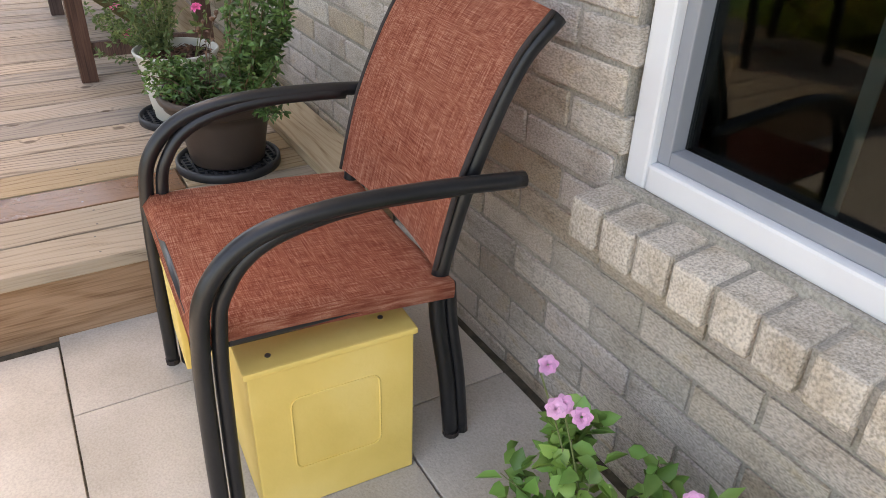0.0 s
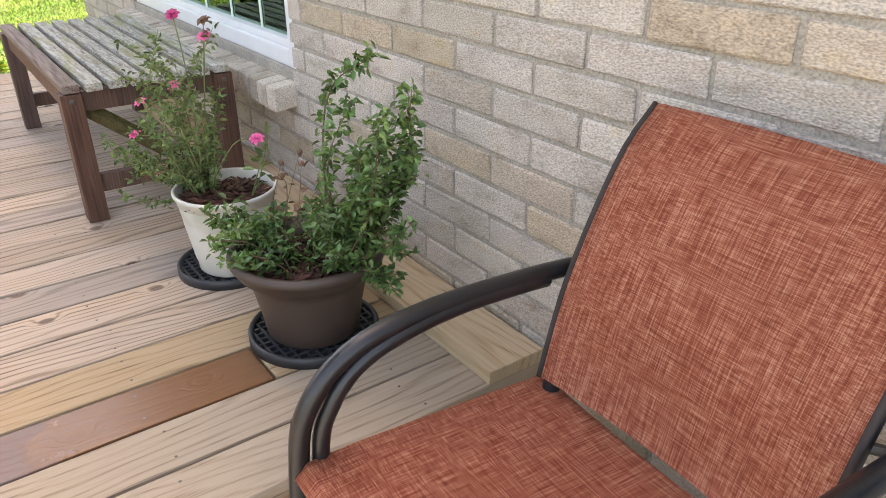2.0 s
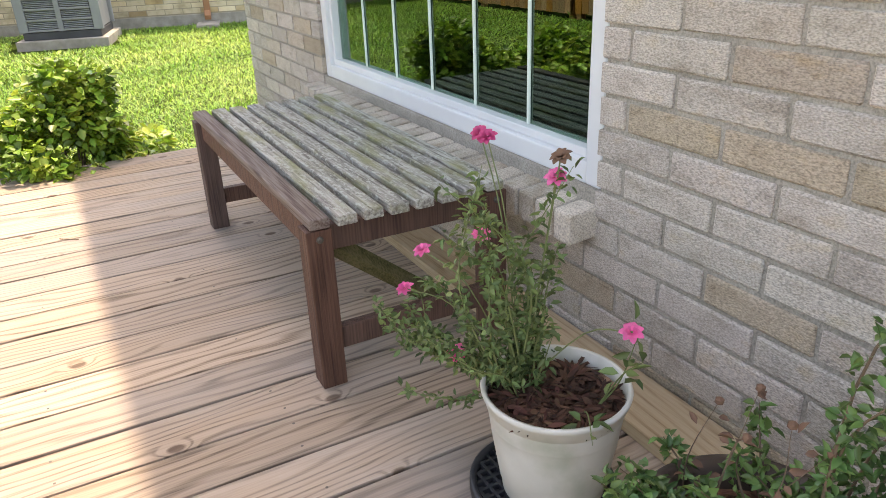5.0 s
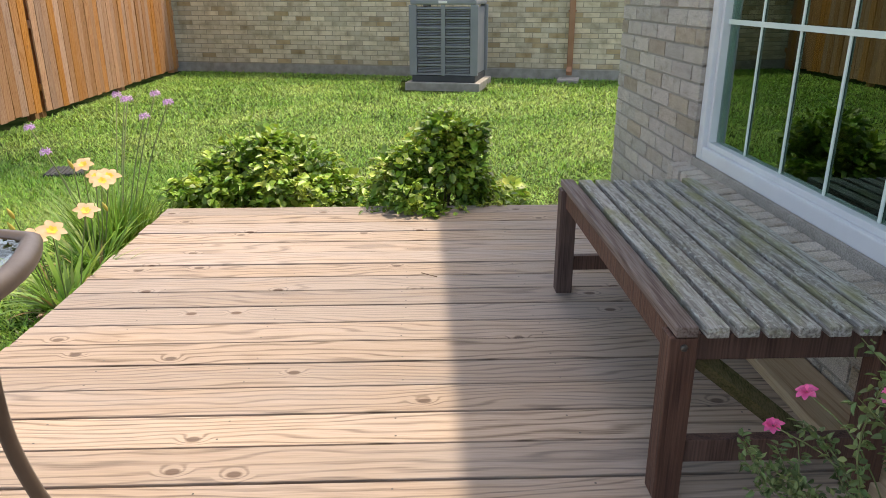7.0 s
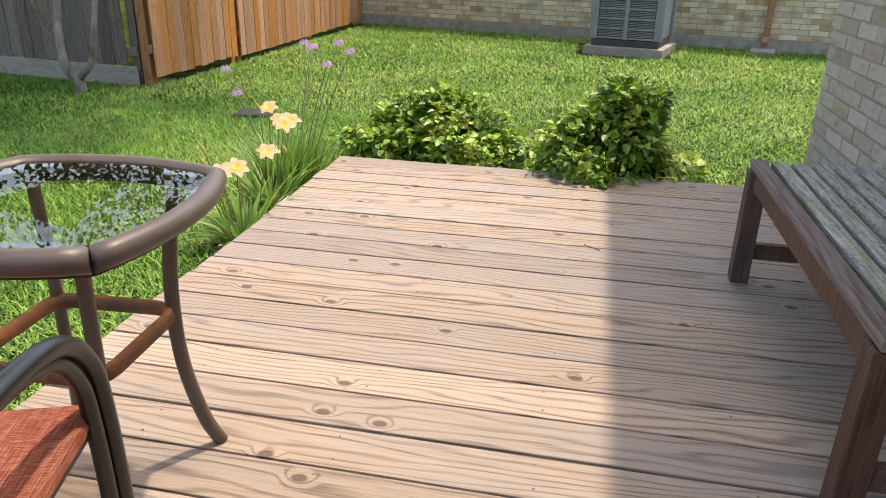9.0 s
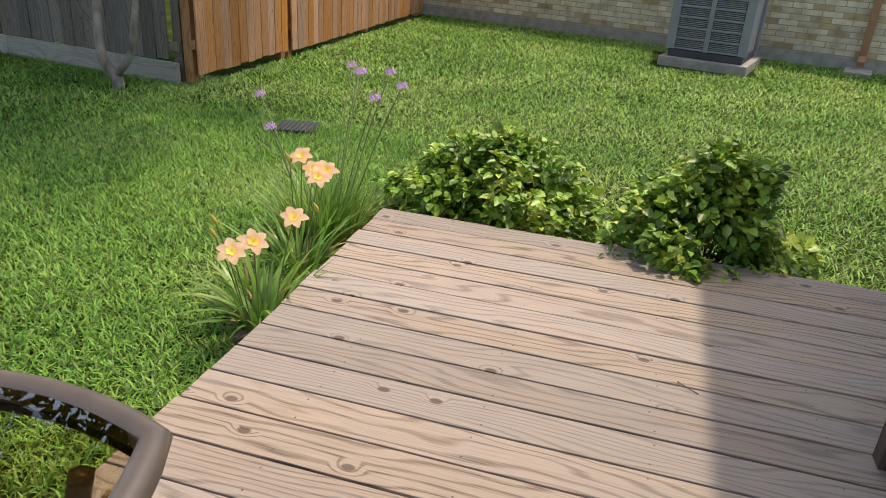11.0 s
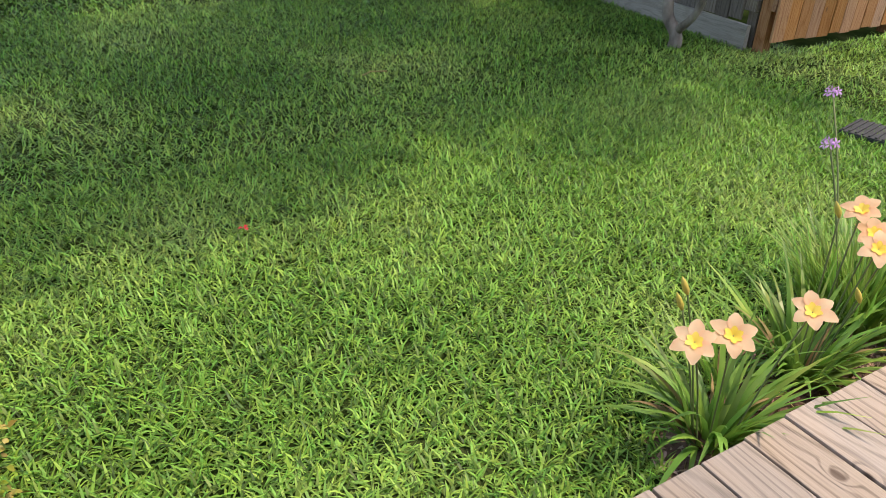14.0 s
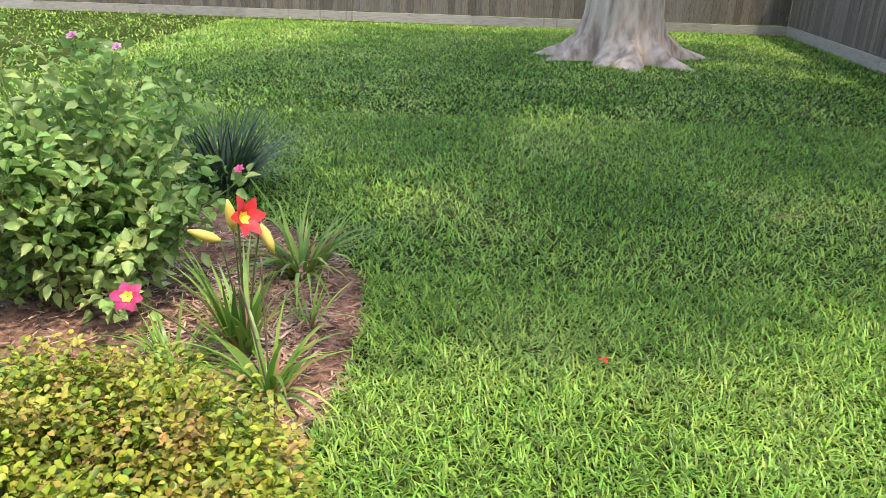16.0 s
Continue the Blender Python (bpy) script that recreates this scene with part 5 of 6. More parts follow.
def brown_pot_rose():
    t = thing("potted_rose", (-2.307, 0.357, 0.183), "bushy green rose shrub growing in the brown pot", "shrub")
    g = random.Random(21)
    stems = []
    # tall part by the wall, towards the step
    for k in range(18):
        stems.append(((-0.06 + g.uniform(-0.03, 0.03), -0.05 + g.uniform(-0.03, 0.03), -0.01),
                      (-0.225 + g.uniform(-0.06, 0.06), -0.085 + g.uniform(-0.055, 0.055), 0.20 + g.uniform(-0.06, 0.27))))
    for k in range(8):
        stems.append(((-0.05, -0.05, 0.0), (-0.25 + g.uniform(-0.07, 0.07), -0.04 + g.uniform(-0.11, 0.11), 0.07 + g.uniform(-0.07, 0.14))))
    # low part all round
    for k in range(26):
        a = g.uniform(0, 6.28)
        r = g.uniform(0.06, 0.19)
        stems.append(((0.05 * math.cos(a), 0.05 * math.sin(a), -0.01), (r * math.cos(a) + 0.03, r * math.sin(a) + 0.02, 0.02 + g.uniform(0.02, 0.13))))
    # middling shoots leaning over the rim, away from the wall
    for k in range(18):
        stems.append(((0.02, 0.03, 0.0), (0.05 + g.uniform(-0.07, 0.09), 0.08 + g.uniform(-0.05, 0.10), 0.075 + g.uniform(-0.04, 0.05))))
    stems_and_leaves(t, stems, M_ROSELEAF, 330, 0.021, 5, r0=0.0028)
    stems = [((0.03 + 0.02 * k, 0.02, 0.0), (0.01 + 0.035 * k - 0.06, -0.03 + 0.03 * (k % 3), 0.20 + 0.03 * (k % 2))) for k in range(5)]
    stems_and_leaves(t, stems, M_DRYBUD, 25, 0.02, 6, r0=0.0016, stem_name="dry_stem")
    for a, b in stems:
        bm = bmesh.new()
        bmesh.ops.create_icosphere(bm, subdivisions=1, radius=0.007)
        bmesh.ops.translate(bm, verts=bm.verts, vec=b)
        part("seed_head", bm, M_DRYBUD, t, "dried brown seed head")


brown_pot_rose()


def white_pot_rose():
    t = thing("potted_rose", (-1.905, 0.385, 0.206), "airy rose bush with bright pink flowers in the white pot", "shrub")
    g = random.Random(33)
    stems = []
    for k in range(20):
        stems.append(((0.05 + g.uniform(-0.03, 0.03), 0.03 + g.uniform(-0.03, 0.03), -0.01),
                      (0.13 + g.uniform(-0.15, 0.14), 0.055 + g.uniform(-0.10, 0.14), 0.21 + g.uniform(-0.11, 0.21))))
    for k in range(12):
        stems.append(((0.06, 0.03, 0.0), (0.20 + g.uniform(-0.06, 0.12), 0.07 + g.uniform(-0.08, 0.16), 0.02 + g.uniform(-0.04, 0.12))))
    stems_and_leaves(t, stems, M_DULLLEAF, 270, 0.018, 8, M_STEM, r0=0.0024)
    stems = [((-0.06, -0.04, 0.0), (-0.10, -0.09, 0.17)), ((-0.06, -0.04, 0.0), (-0.15, -0.05, 0.14)), ((-0.05, -0.02, 0.0), (-0.16, 0.05, 0.03))]
    stems_and_leaves(t, stems, M_DULLLEAF, 45, 0.03, 9, M_STEM, r0=0.002)
    o = Vector(t.matrix_world.translation)
    for k, (p, m) in enumerate(((( -1.72, 0.42, 0.46), M_PINK), ((-1.87, 0.37, 0.60), M_PINK), ((-1.88, 0.37, 0.635), M_DRYBUD), ((-1.64, 0.37, 0.62), M_MAGENTA), ((-1.68, 0.38, 0.625), M_MAGENTA),
                              ((-1.55, 0.50, 0.30), M_PINK), ((-1.76, 0.50, 0.26), M_PINK), ((-2.02, 0.33, 0.38), M_PINK), ((-1.60, 0.48, 0.40), M_PINK))):
        q = Vector(p) - o
        part("flower_stem", tube(smooth_path([(0.06, 0.03, 0.0), q * 0.55 + Vector((0.02, 0.01, 0.05)), q], 4), 0.0013, 5), M_STEM, t)
        blossom("flower", t, q, (-0.5 + 0.2 * (k % 3), 0.4, 0.8), m, 7, 0.017, 0.013, 0.25, k, 3, label="pink rosette flower" if m is M_PINK else "fading rose flower")


white_pot_rose()


def mauve_rose():
    t = thing("rose_bush", (-3.79, 0.20, PATIO), "low rose bush with mauve-pink blooms by the brick wall", "shrub")
    g = random.Random(9)
    stems = []
    for k in range(28):
        stems.append(((g.uniform(-0.03, 0.03), g.uniform(-0.03, 0.03), -0.02), (g.uniform(-0.36, 0.22), g.uniform(-0.12, 0.16), 0.16 + g.uniform(-0.08, 0.12))))
    stems_and_leaves(t, stems, M_BROADLEAF, 120, 0.042, 11, M_STEM, r0=0.003, start=0.3, wide=(0.55, 0.72))
    for k, (p, n) in enumerate((((0.075, 0.05, 0.335), 3), ((0.16, 0.03, 0.34), 1), ((-0.10, -0.02, 0.29), 3), ((0.04, 0.20, 0.20), 2), ((-0.16, -0.03, 0.28), 2), ((-0.06, 0.10, 0.24), 1), ((0.02, 0.27, 0.16), 1), ((-0.27, 0.0, 0.31), 3), ((-0.34, -0.02, 0.28), 2), ((-0.22, 0.06, 0.26), 2))):
        part("flower_stem", tube(smooth_path([(0, 0, 0.0), Vector(p) * 0.6 + Vector((0.01, 0, 0.03)), p], 4), 0.0015, 5), M_STEM, t)
        for j in range(n):
            q = Vector(p) + Vector((g.uniform(-0.02, 0.02), g.uniform(-0.02, 0.02), g.uniform(-0.012, 0.012)))
            blossom("flower", t, q, (-0.4 + g.uniform(-0.4, 0.4), 0.4, 0.7), M_MAUVEROSE, 7, 0.0145, 0.014, 0.25, 50 + k * 4 + j, 3, label="mauve-pink rose bloom")


mauve_rose()


def dome_shrub(name, at, radii, n, size, material, label, seed, bumps=0.25, top=1.0, droop=(0, 0), stems=14, category="shrub", flat=2.2):
    """A leafy mound with an uneven outline: clumps of leaves at the ends of many branches."""
    t = thing(name, at, label, category, "garden shrubs")
    g = np.random.default_rng(seed)
    clumps = 70
    a = g.uniform(0, 6.283, clumps)
    h = g.uniform(0.02, 1.0, clumps)
    k = np.sqrt(np.maximum(0, 1 - h ** flat)) * g.uniform(1 - bumps, 1 + bumps, clumps) * np.where(g.uniform(0, 1, clumps) < 0.25, 0.5, 1.0)
    c = np.stack([np.cos(a) * k * radii[0], np.sin(a) * k * radii[1], 0.03 + h * radii[2] * g.uniform(0.85, 1.12, clumps)], 1)
    per = n // clumps
    which = np.repeat(np.arange(clumps), per)
    r = 0.17 * (radii[0] + radii[1]) / 1.2
    off = unit(g.normal(0, 1, (len(which), 3))) * (g.uniform(0.15, 1, len(which)) ** 0.5 * r)[:, None]
    p = c[which] + off * np.array([1, 1, 0.75])
    p[:, 2] = np.maximum(p[:, 2], 0.012)
    out = unit(off + c[which] * np.array([0.25, 0.25, 0.15]) + g.normal(0, 0.05, off.shape))
    d = unit(out * np.array([1, 1, 0.5]) + g.normal(0, 0.45, off.shape))
    nrm = np.tile([0, 0, 1.0], (len(p), 1)) + out * 0.6 + g.normal(0, 0.3, off.shape)
    v, f = leaf_arrays(p, d, nrm, g.uniform(0.6, 1.25, len(p)) * size, g.uniform(0.62, 0.85, len(p)) * size, 0.15, 0.25)
    raw_mesh("foliage", v, f, material, t)
    for i in range(stems):
        q = c[i % clumps]
        part("stem", tube(smooth_path([(q[0] * 0.1, q[1] * 0.1, -0.02), (q[0] * 0.5, q[1] * 0.5, q[2] * 0.7), tuple(q)], 4), [0.006 * (1 - 0.08 * j) for j in range(9)], 5), M_TWIG, t)
    return t


b1 = dome_shrub("shrub", (1.40, 2.04, SOIL), (0.37, 0.45, 0.42), 5200, 0.052, M_SHRUBLEAF, "rounded yellow-green leafy shrub beside the deck corner", 41)
b2 = dome_shrub("shrub", (1.20, 1.03, SOIL), (0.34, 0.42, 0.56), 5600, 0.05, M_SHRUBLEAF, "upright yellow-green leafy shrub spilling onto the deck", 42, flat=1.5)


def shoots(t, tips, seed, material, size=0.035):
    stems_and_leaves(t, [((x * 0.4, y * 0.4, z * 0.5), (x, y, z)) for x, y, z in tips], material, 70, size, seed, r0=0.003, start=0.3)


shoots(b1, [(0.02, 0.05, 0.60), (0.06, -0.05, 0.54), (-0.05, 0.15, 0.52), (-0.2, -0.62, 0.12), (-0.15, -0.55, 0.15)], 43, M_SHRUBLEAF)
shoots(b2, [(0.0, -0.05, 0.72), (-0.03, 0.08, 0.62), (0.05, -0.12, 0.66), (-0.40, 0.30, 0.245), (-0.42, 0.15, 0.24), (-0.36, 0.0, 0.245), (-0.30, -0.25, 0.25), (-0.25, -0.36, 0.245), (-0.20, 0.42, 0.25), (-0.34, 0.38, 0.245), (-0.40, -0.10, 0.245)], 44, M_SHRUBLEAF, 0.04)


def strap_clump(name, at, n, length, width, label, seed, material=M_STRAP, spread=0.06, lean=(0.1, 0.7), curl=(0.4, 1.7), dry=0, category="daylily", group=""):
    t = thing(name, at, label, category, group)
    g = np.random.default_rng(seed)

    def make(k, mat_, nm, ln):
        a, r = g.uniform(0, 6.283, k), spread * np.sqrt(g.uniform(0, 1, k))
        p = np.stack([r * np.cos(a), r * np.sin(a), np.full(k, -0.005)], 1)
        v, f = blade_arrays(p, a + g.normal(0, 0.5, k), g.uniform(0.6, 1.15, k) * ln, g.uniform(0.7, 1.2, k) * width, g.uniform(*lean, k), g.uniform(*curl, k), 6)
        raw_mesh(nm, v, f, mat_, t)

    make(n, material, "strap_leaves", length)
    if dry:
        make(dry, M_DRYSTRAP, "dry_leaves", length * 0.7)
    return t


def scape(t, foot, tip, r=0.0025, material=M_STEM):
    foot, tip = Vector(foot), Vector(tip)
    mid = foot.lerp(tip, 0.55) + Vector((0, 0, 0.1 * (tip - foot).length)) * 0.6
    part("flower_stalk", tube(smooth_path([foot, mid, tip], 5), r, 5), material, t, smooth=True)


def peach_lilies():
    specs = (((0.13, 2.60), 100, 0.36, 61, ((0.035, 2.56, 0.18), (-0.06, 2.585, 0.18), (0.262, 2.525, 0.19)), ((-0.02, 2.66, 0.25), (0.0, 2.68, 0.19))),
             ((0.56, 2.66), 100, 0.36, 62, ((0.60, 2.59, 0.235), (0.69, 2.595, 0.235), (0.66, 2.64, 0.24), (0.62, 2.67, 0.305)), ((0.50, 2.66, 0.32), (0.52, 2.55, 0.12))))
    for (x, y), n, ln, seed, flowers, buds in specs:
        t = strap_clump("daylily", (x, y, SOIL + 0.012), n, ln, 0.019, "daylily clump with peach blooms and yellow throats by the deck", seed, dry=6, group="peach daylilies")
        o = Vector((x, y, SOIL + 0.012))
        for k, p in enumerate(flowers):
            q = Vector(p) - o
            scape(t, (q.x * 0.3, q.y * 0.3, 0), q)
            blossom("flower", t, q, (-0.42, -0.38 + 0.12 * k, 0.8), M_PEACH, 6, 0.050, 0.037, 0.45, seed + k, 1, M_THROAT, "peach lily flower")
        for p in buds:
            q = Vector(p) - o
            scape(t, (q.x * 0.3, q.y * 0.3, 0), q)
            bud(t, q, (-0.3, 0.2, 0.8), 0.05, M_BUD)


peach_lilies()
strap_clump("daylily", (0.33, 2.74, SOIL + 0.012), 36, 0.30, 0.012, "green daylily leaves without blooms", 63, dry=3, group="peach daylilies")


def society_garlic():
    t = strap_clump("society_garlic", (1.00, 2.76, SOIL + 0.005), 480, 0.38, 0.010, "grassy society garlic clump with lilac flower heads", 64, spread=0.17, lean=(0.05, 0.5), curl=(0.2, 1.2), category="flowering plant")
    o = Vector((1.00, 2.76, SOIL + 0.005))
    for k, p in enumerate(((1.26, 2.47, 0.50), (1.72, 2.92, 0.48), (1.68, 2.86, 0.46), (1.45, 2.60, 0.52), (1.30, 2.62, 0.42), (1.05, 3.05, 0.28), (1.32, 3.25, 0.36), (1.62, 2.82, 0.47))):
        q = Vector(p) - o
        scape(t, (q.x * 0.25, q.y * 0.25, 0), q, 0.0034)
        for j in range(7):
            a = j * 0.9
            blossom("flower", t, q + Vector((0.02 * math.cos(a), 0.02 * math.sin(a), 0.006 * (j % 3))), (math.cos(a), math.sin(a), 0.6), M_LILAC, 5, 0.017, 0.007, 0.4, k * 9 + j, label="lilac star flower")


society_garlic()


def bed(name, outline, label, seed, chips):
    """A mulched bed: a low mound inside an outline, strewn with chips."""
    t = thing(name, (0, 0, SOIL), label, "flower bed", kind="structure")
    pts = [Vector((x, y, 0)) for x, y in outline]
    bm = bmesh.new()
    c = sum(pts, Vector()) / len(pts)
    top = bm.verts.new((c.x, c.y, 0.03))
    ring1 = [bm.verts.new((p.x, p.y, 0.003)) for p in pts]
    ring2 = [bm.verts.new((p.x * 0.85 + c.x * 0.15, p.y * 0.85 + c.y * 0.15, 0.022)) for p in pts]
    m = len(pts)
    for i in range(m):
        j = (i + 1) % m
        bm.faces.new((ring1[i], ring1[j], ring2[j], ring2[i]))
        bm.faces.new((ring2[i], ring2[j], top))
    part("mulch", bm, M_MULCH, t, "reddish brown shredded mulch", smooth=True)
    g = np.random.default_rng(seed)
    i = g.integers(0, m, chips)
    u, w = np.sqrt(g.uniform(0, 1, chips)), g.uniform(0, 1, chips)
    A, B, C = np.array([p[:] for p in pts])[i], np.array([p[:] for p in pts])[(i + 1) % m], np.array(c[:])
    p = C + ((A + (B - A) * w[:, None]) - C) * u[:, None]
    p[:, 2] = 0.03 * (1 - u) + 0.018 * (u < 0.85) + g.uniform(0.0, 0.012, chips)
    a = g.uniform(0, 6.283, chips)
    d = np.stack([np.cos(a), np.sin(a), g.uniform(-0.15, 0.25, chips)], 1)
    v, f = leaf_arrays(p, d, np.tile([0, 0, 1.0], (chips, 1)) + g.normal(0, 0.4, (chips, 3)), g.uniform(0.02, 0.07, chips), g.uniform(0.004, 0.011, chips), 0.1, 0.0)
    tagged(raw_mesh("mulch_shreds", v, f, M_CHIP, t, "loose mulch shreds"), kind="stuff")
    return t


edge = [(float(bed_edge_x(np.array([y]))[0]), y) for y in (2.45, 2.8, 3.2, 3.5, 3.75, 4.1, 4.5, 4.9, 5.25, 5.6, 6.2)]
bed("flower_bed", edge + [(-3.7, 6.4), (-4.1, 5.5), (-4.1, 2.6)], "mulched flower bed with a curved lawn edge", 71, 17000)
bed("flower_bed", [(-0.15, 2.43), (0.0, 2.72), (0.6, 2.80), (1.25, 2.82), (1.6, 2.65), (1.62, 1.6), (1.58, 0.75), (0.96, 0.72), (0.96, 2.43)], "mulched strip along the deck edge", 72, 4500)

# low golden hedge
h = dome_shrub("hedge_shrub", (-2.10, 3.05, SOIL), (0.62, 0.54, 0.46), 34000, 0.021, M_HEDGELEAF, "clipped golden-green shrub with bronze leaf tips", 81, bumps=0.12, flat=3.2, stems=20)


def rose_bush():
    t = thing("rose_bush", (-2.76, 4.66, SOIL), "large leafy green rose bush in the mulched bed", "shrub")
    g = random.Random(14)
    stems = []
    for k in range(52):
        a, r = g.uniform(0, 6.283), 0.62 * math.sqrt(g.uniform(0.02, 1))
        z = 0.95 - 0.75 * (r / 0.62) ** 1.6 * g.uniform(0.6, 1.1) + g.uniform(-0.12, 0.12)
        stems.append(((0.12 * math.cos(a), 0.12 * math.sin(a), -0.02), (r * math.cos(a), r * math.sin(a), max(0.12, z))))
    for x, y, z in ((0.13, 0.1, 1.03), (0.30, 0.05, 1.0), (-0.2, 0, 1.08), (0.55, 0.1, 0.88), (0.74, 0.12, 0.52), (-0.4, -0.1, 1.0)):
        stems.append(((0.05, 0, 0), (x, y, z)))
    stems_and_leaves(t, stems, M_ROSEBUSH, 135, 0.062, 15, M_STEM, r0=0.006, start=0.22, side=0.9, wide=(0.5, 0.68))
    for k, p in enumerate(((0.72, 0.12, 0.55), (0.13, 0.1, 1.06), (0.32, 0.05, 1.03), (-0.1, -0.35, 0.75), (0.0, -0.3, 0.82))):
        blossom("flower", t, p, (-0.1, -0.5, 0.8), M_MAUVEROSE if k else M_PINK, 6, 0.022, 0.017, 0.7, 90 + k, 2, label="small pink rose bud")


rose_bush()


def red_lilies():
    t = strap_clump("daylily", (-1.90, 4.22, SOIL + 0.015), 46, 0.42, 0.024, "daylily with a red bloom and yellowing leaves in the bed", 91, spread=0.04, lean=(0.02, 0.35), curl=(0.2, 1.2), dry=8, group="bed daylilies")
    o = Vector((-1.90, 4.22, SOIL + 0.015))
    p = Vector((-1.80, 3.98, 0.40)) - o
    scape(t, (0.02, -0.03, 0), p, 0.004)
    blossom("flower", t, p, (0.75, -0.35, 0.35), M_RED, 6, 0.085, 0.045, 0.95, 92, 1, M_THROAT, "red lily flower")
    for q, d in (((-1.86, 3.98, 0.33), (-1, -0.1, 0.35)), ((-1.74, 4.0, 0.38), (0.4, -0.1, -0.9)), ((-1.83, 4.02, 0.35), (-0.1, 0, 0.9))):
        bud(t, Vector(q) - o, d, 0.10, M_BUD, "spent_flower")
        scape(t, (0.02, -0.03, 0), Vector(q) - o, 0.003)
    q = Vector((-2.08, 3.80, 0.22)) - o
    scape(t, (-0.02, -0.1, 0), q, 0.003)
    blossom("flower", t, q, (0.1, -0.75, 0.45), M_MAGENTA, 6, 0.044, 0.036, 0.4, 93, 1, M_THROAT, "magenta lily flower")
    t = strap_clump("daylily", (-1.74, 3.96, SOIL + 0.015), 34, 0.38, 0.021, "small daylily with arching yellow-green leaves", 94, spread=0.035, lean=(0.1, 0.6), curl=(0.6, 1.9), dry=10, group="bed daylilies")
    for dx, dy, z in ((-0.06, -0.02, 0.42), (0.0, 0.02, 0.5)):
        scape(t, (0, 0, 0), (dx, dy, z), 0.0035, M_TWIG)
    strap_clump("daylily", (-1.70, 4.45, SOIL + 0.015), 14, 0.24, 0.010, "small daylily tuft at the bed edge", 95, spread=0.03, dry=4, group="bed daylilies")
    strap_clump("daylily", (-1.84, 4.95, SOIL + 0.015), 70, 0.44, 0.019, "arching daylily with withered tips", 96, spread=0.08, lean=(0.1, 0.6), curl=(0.6, 2.0), dry=16, group="bed daylilies")
    strap_clump("daylily", (-2.12, 4.10, SOIL + 0.015), 60, 0.28, 0.012, "low daylily leaves at the foot of the hedge", 97, spread=0.06, dry=4, group="bed daylilies")


red_lilies()
strap_clump("lily_turf", (-2.58, 6.15, SOIL + 0.012), 320, 0.58, 0.014, "dark green arching lily turf clump", 98, M_DARKSTRAP, 0.12, (0.05, 0.7), (0.5, 1.6), category="ornamental grass")


# ---- trees ----
def big_tree():
    t = thing("tree", (1.13, 12.95, SOIL), "tall shade tree with a pale flared trunk", "tree")
    g = np.random.default_rng(5)
    bm = bmesh.new()
    sides, rings = 44, []
    zs = (-0.05, 0.06, 0.16, 0.34, 0.6, 1.0, 1.6, 2.6, 4.0, 5.2)
    for j, z in enumerate(zs):
        ring = []
        for k in range(sides):
            a = 2 * math.pi * k / sides
            flare = 0.95 * math.exp(-max(z, 0) / 0.17)
            lobes = 0.5 + 0.5 * math.sin(5 * a + 0.7) * math.cos(2 * a + 1.0) + 0.35 * math.sin(11 * a)
            r = 0.56 - 0.045 * z + flare * max(0.12, lobes) + 0.03 * math.sin(9 * a + z) * (1 if z < 2 else 0.5)
            ring.append(bm.verts.new((r * math.cos(a), r * math.sin(a), z)))
        rings.append(ring)
    for a, b in zip(rings, rings[1:]):
        for k in range(sides):
            bm.faces.new((a[k], a[(k + 1) % sides], b[(k + 1) % sides], b[k]))
    part("trunk", bm, M_BARK, t, "pale grey-brown furrowed trunk", smooth=True)
    tips = []
    for k in range(11):
        a = 2 * math.pi * k / 11 + g.uniform(-0.2, 0.2)
        r = g.uniform(2.5, 5.0)
        tip = Vector((0.9 + r * math.cos(a), -4.0 + 1.15 * r * math.sin(a), g.uniform(6.5, 9.0)))
        pts = smooth_path([(0.2 * math.cos(a), 0.2 * math.sin(a), 4.6), tuple(Vector((0, 0, 5.5)).lerp(tip, 0.45) + Vector((0, 0, 0.9))), tuple(tip)], 6)
        part("limb", tube(pts, [0.2 * (1 - 0.85 * i / (len(pts) - 1)) for i in range(len(pts))], 7), M_BARK, t, smooth=True)
    n_c = 150
    a, r = g.uniform(0, 6.283, n_c), np.sqrt(g.uniform(0, 1, n_c))
    c = np.stack([CROWN[0] + CROWN[2] * r * np.cos(a), CROWN[1] + CROWN[3] * r * np.sin(a), g.uniform(7.0, 10.2, n_c)], 1) - np.array([1.13, 12.95, SOIL])
    per = 200
    which = np.repeat(np.arange(n_c), per)
    off = unit(g.normal(0, 1, (len(which), 3))) * (g.uniform(0.1, 1, len(which)) ** 0.6 * 0.95)[:, None] * np.array([1, 1, 0.6])
    p = c[which] + off
    d = unit(g.normal(0, 1, p.shape))
    v, f = leaf_arrays(p, d, np.tile([0, 0, 1.0], (len(p), 1)) + g.normal(0, 0.5, p.shape), g.uniform(0.14, 0.28, len(p)), g.uniform(0.09, 0.16, len(p)))
    raw_mesh("crown", v, f, M_TREELEAF, t, "broken leafy crown with gaps")


CROWN = (3.3, 8.3, 5.0, 5.9)
big_tree()


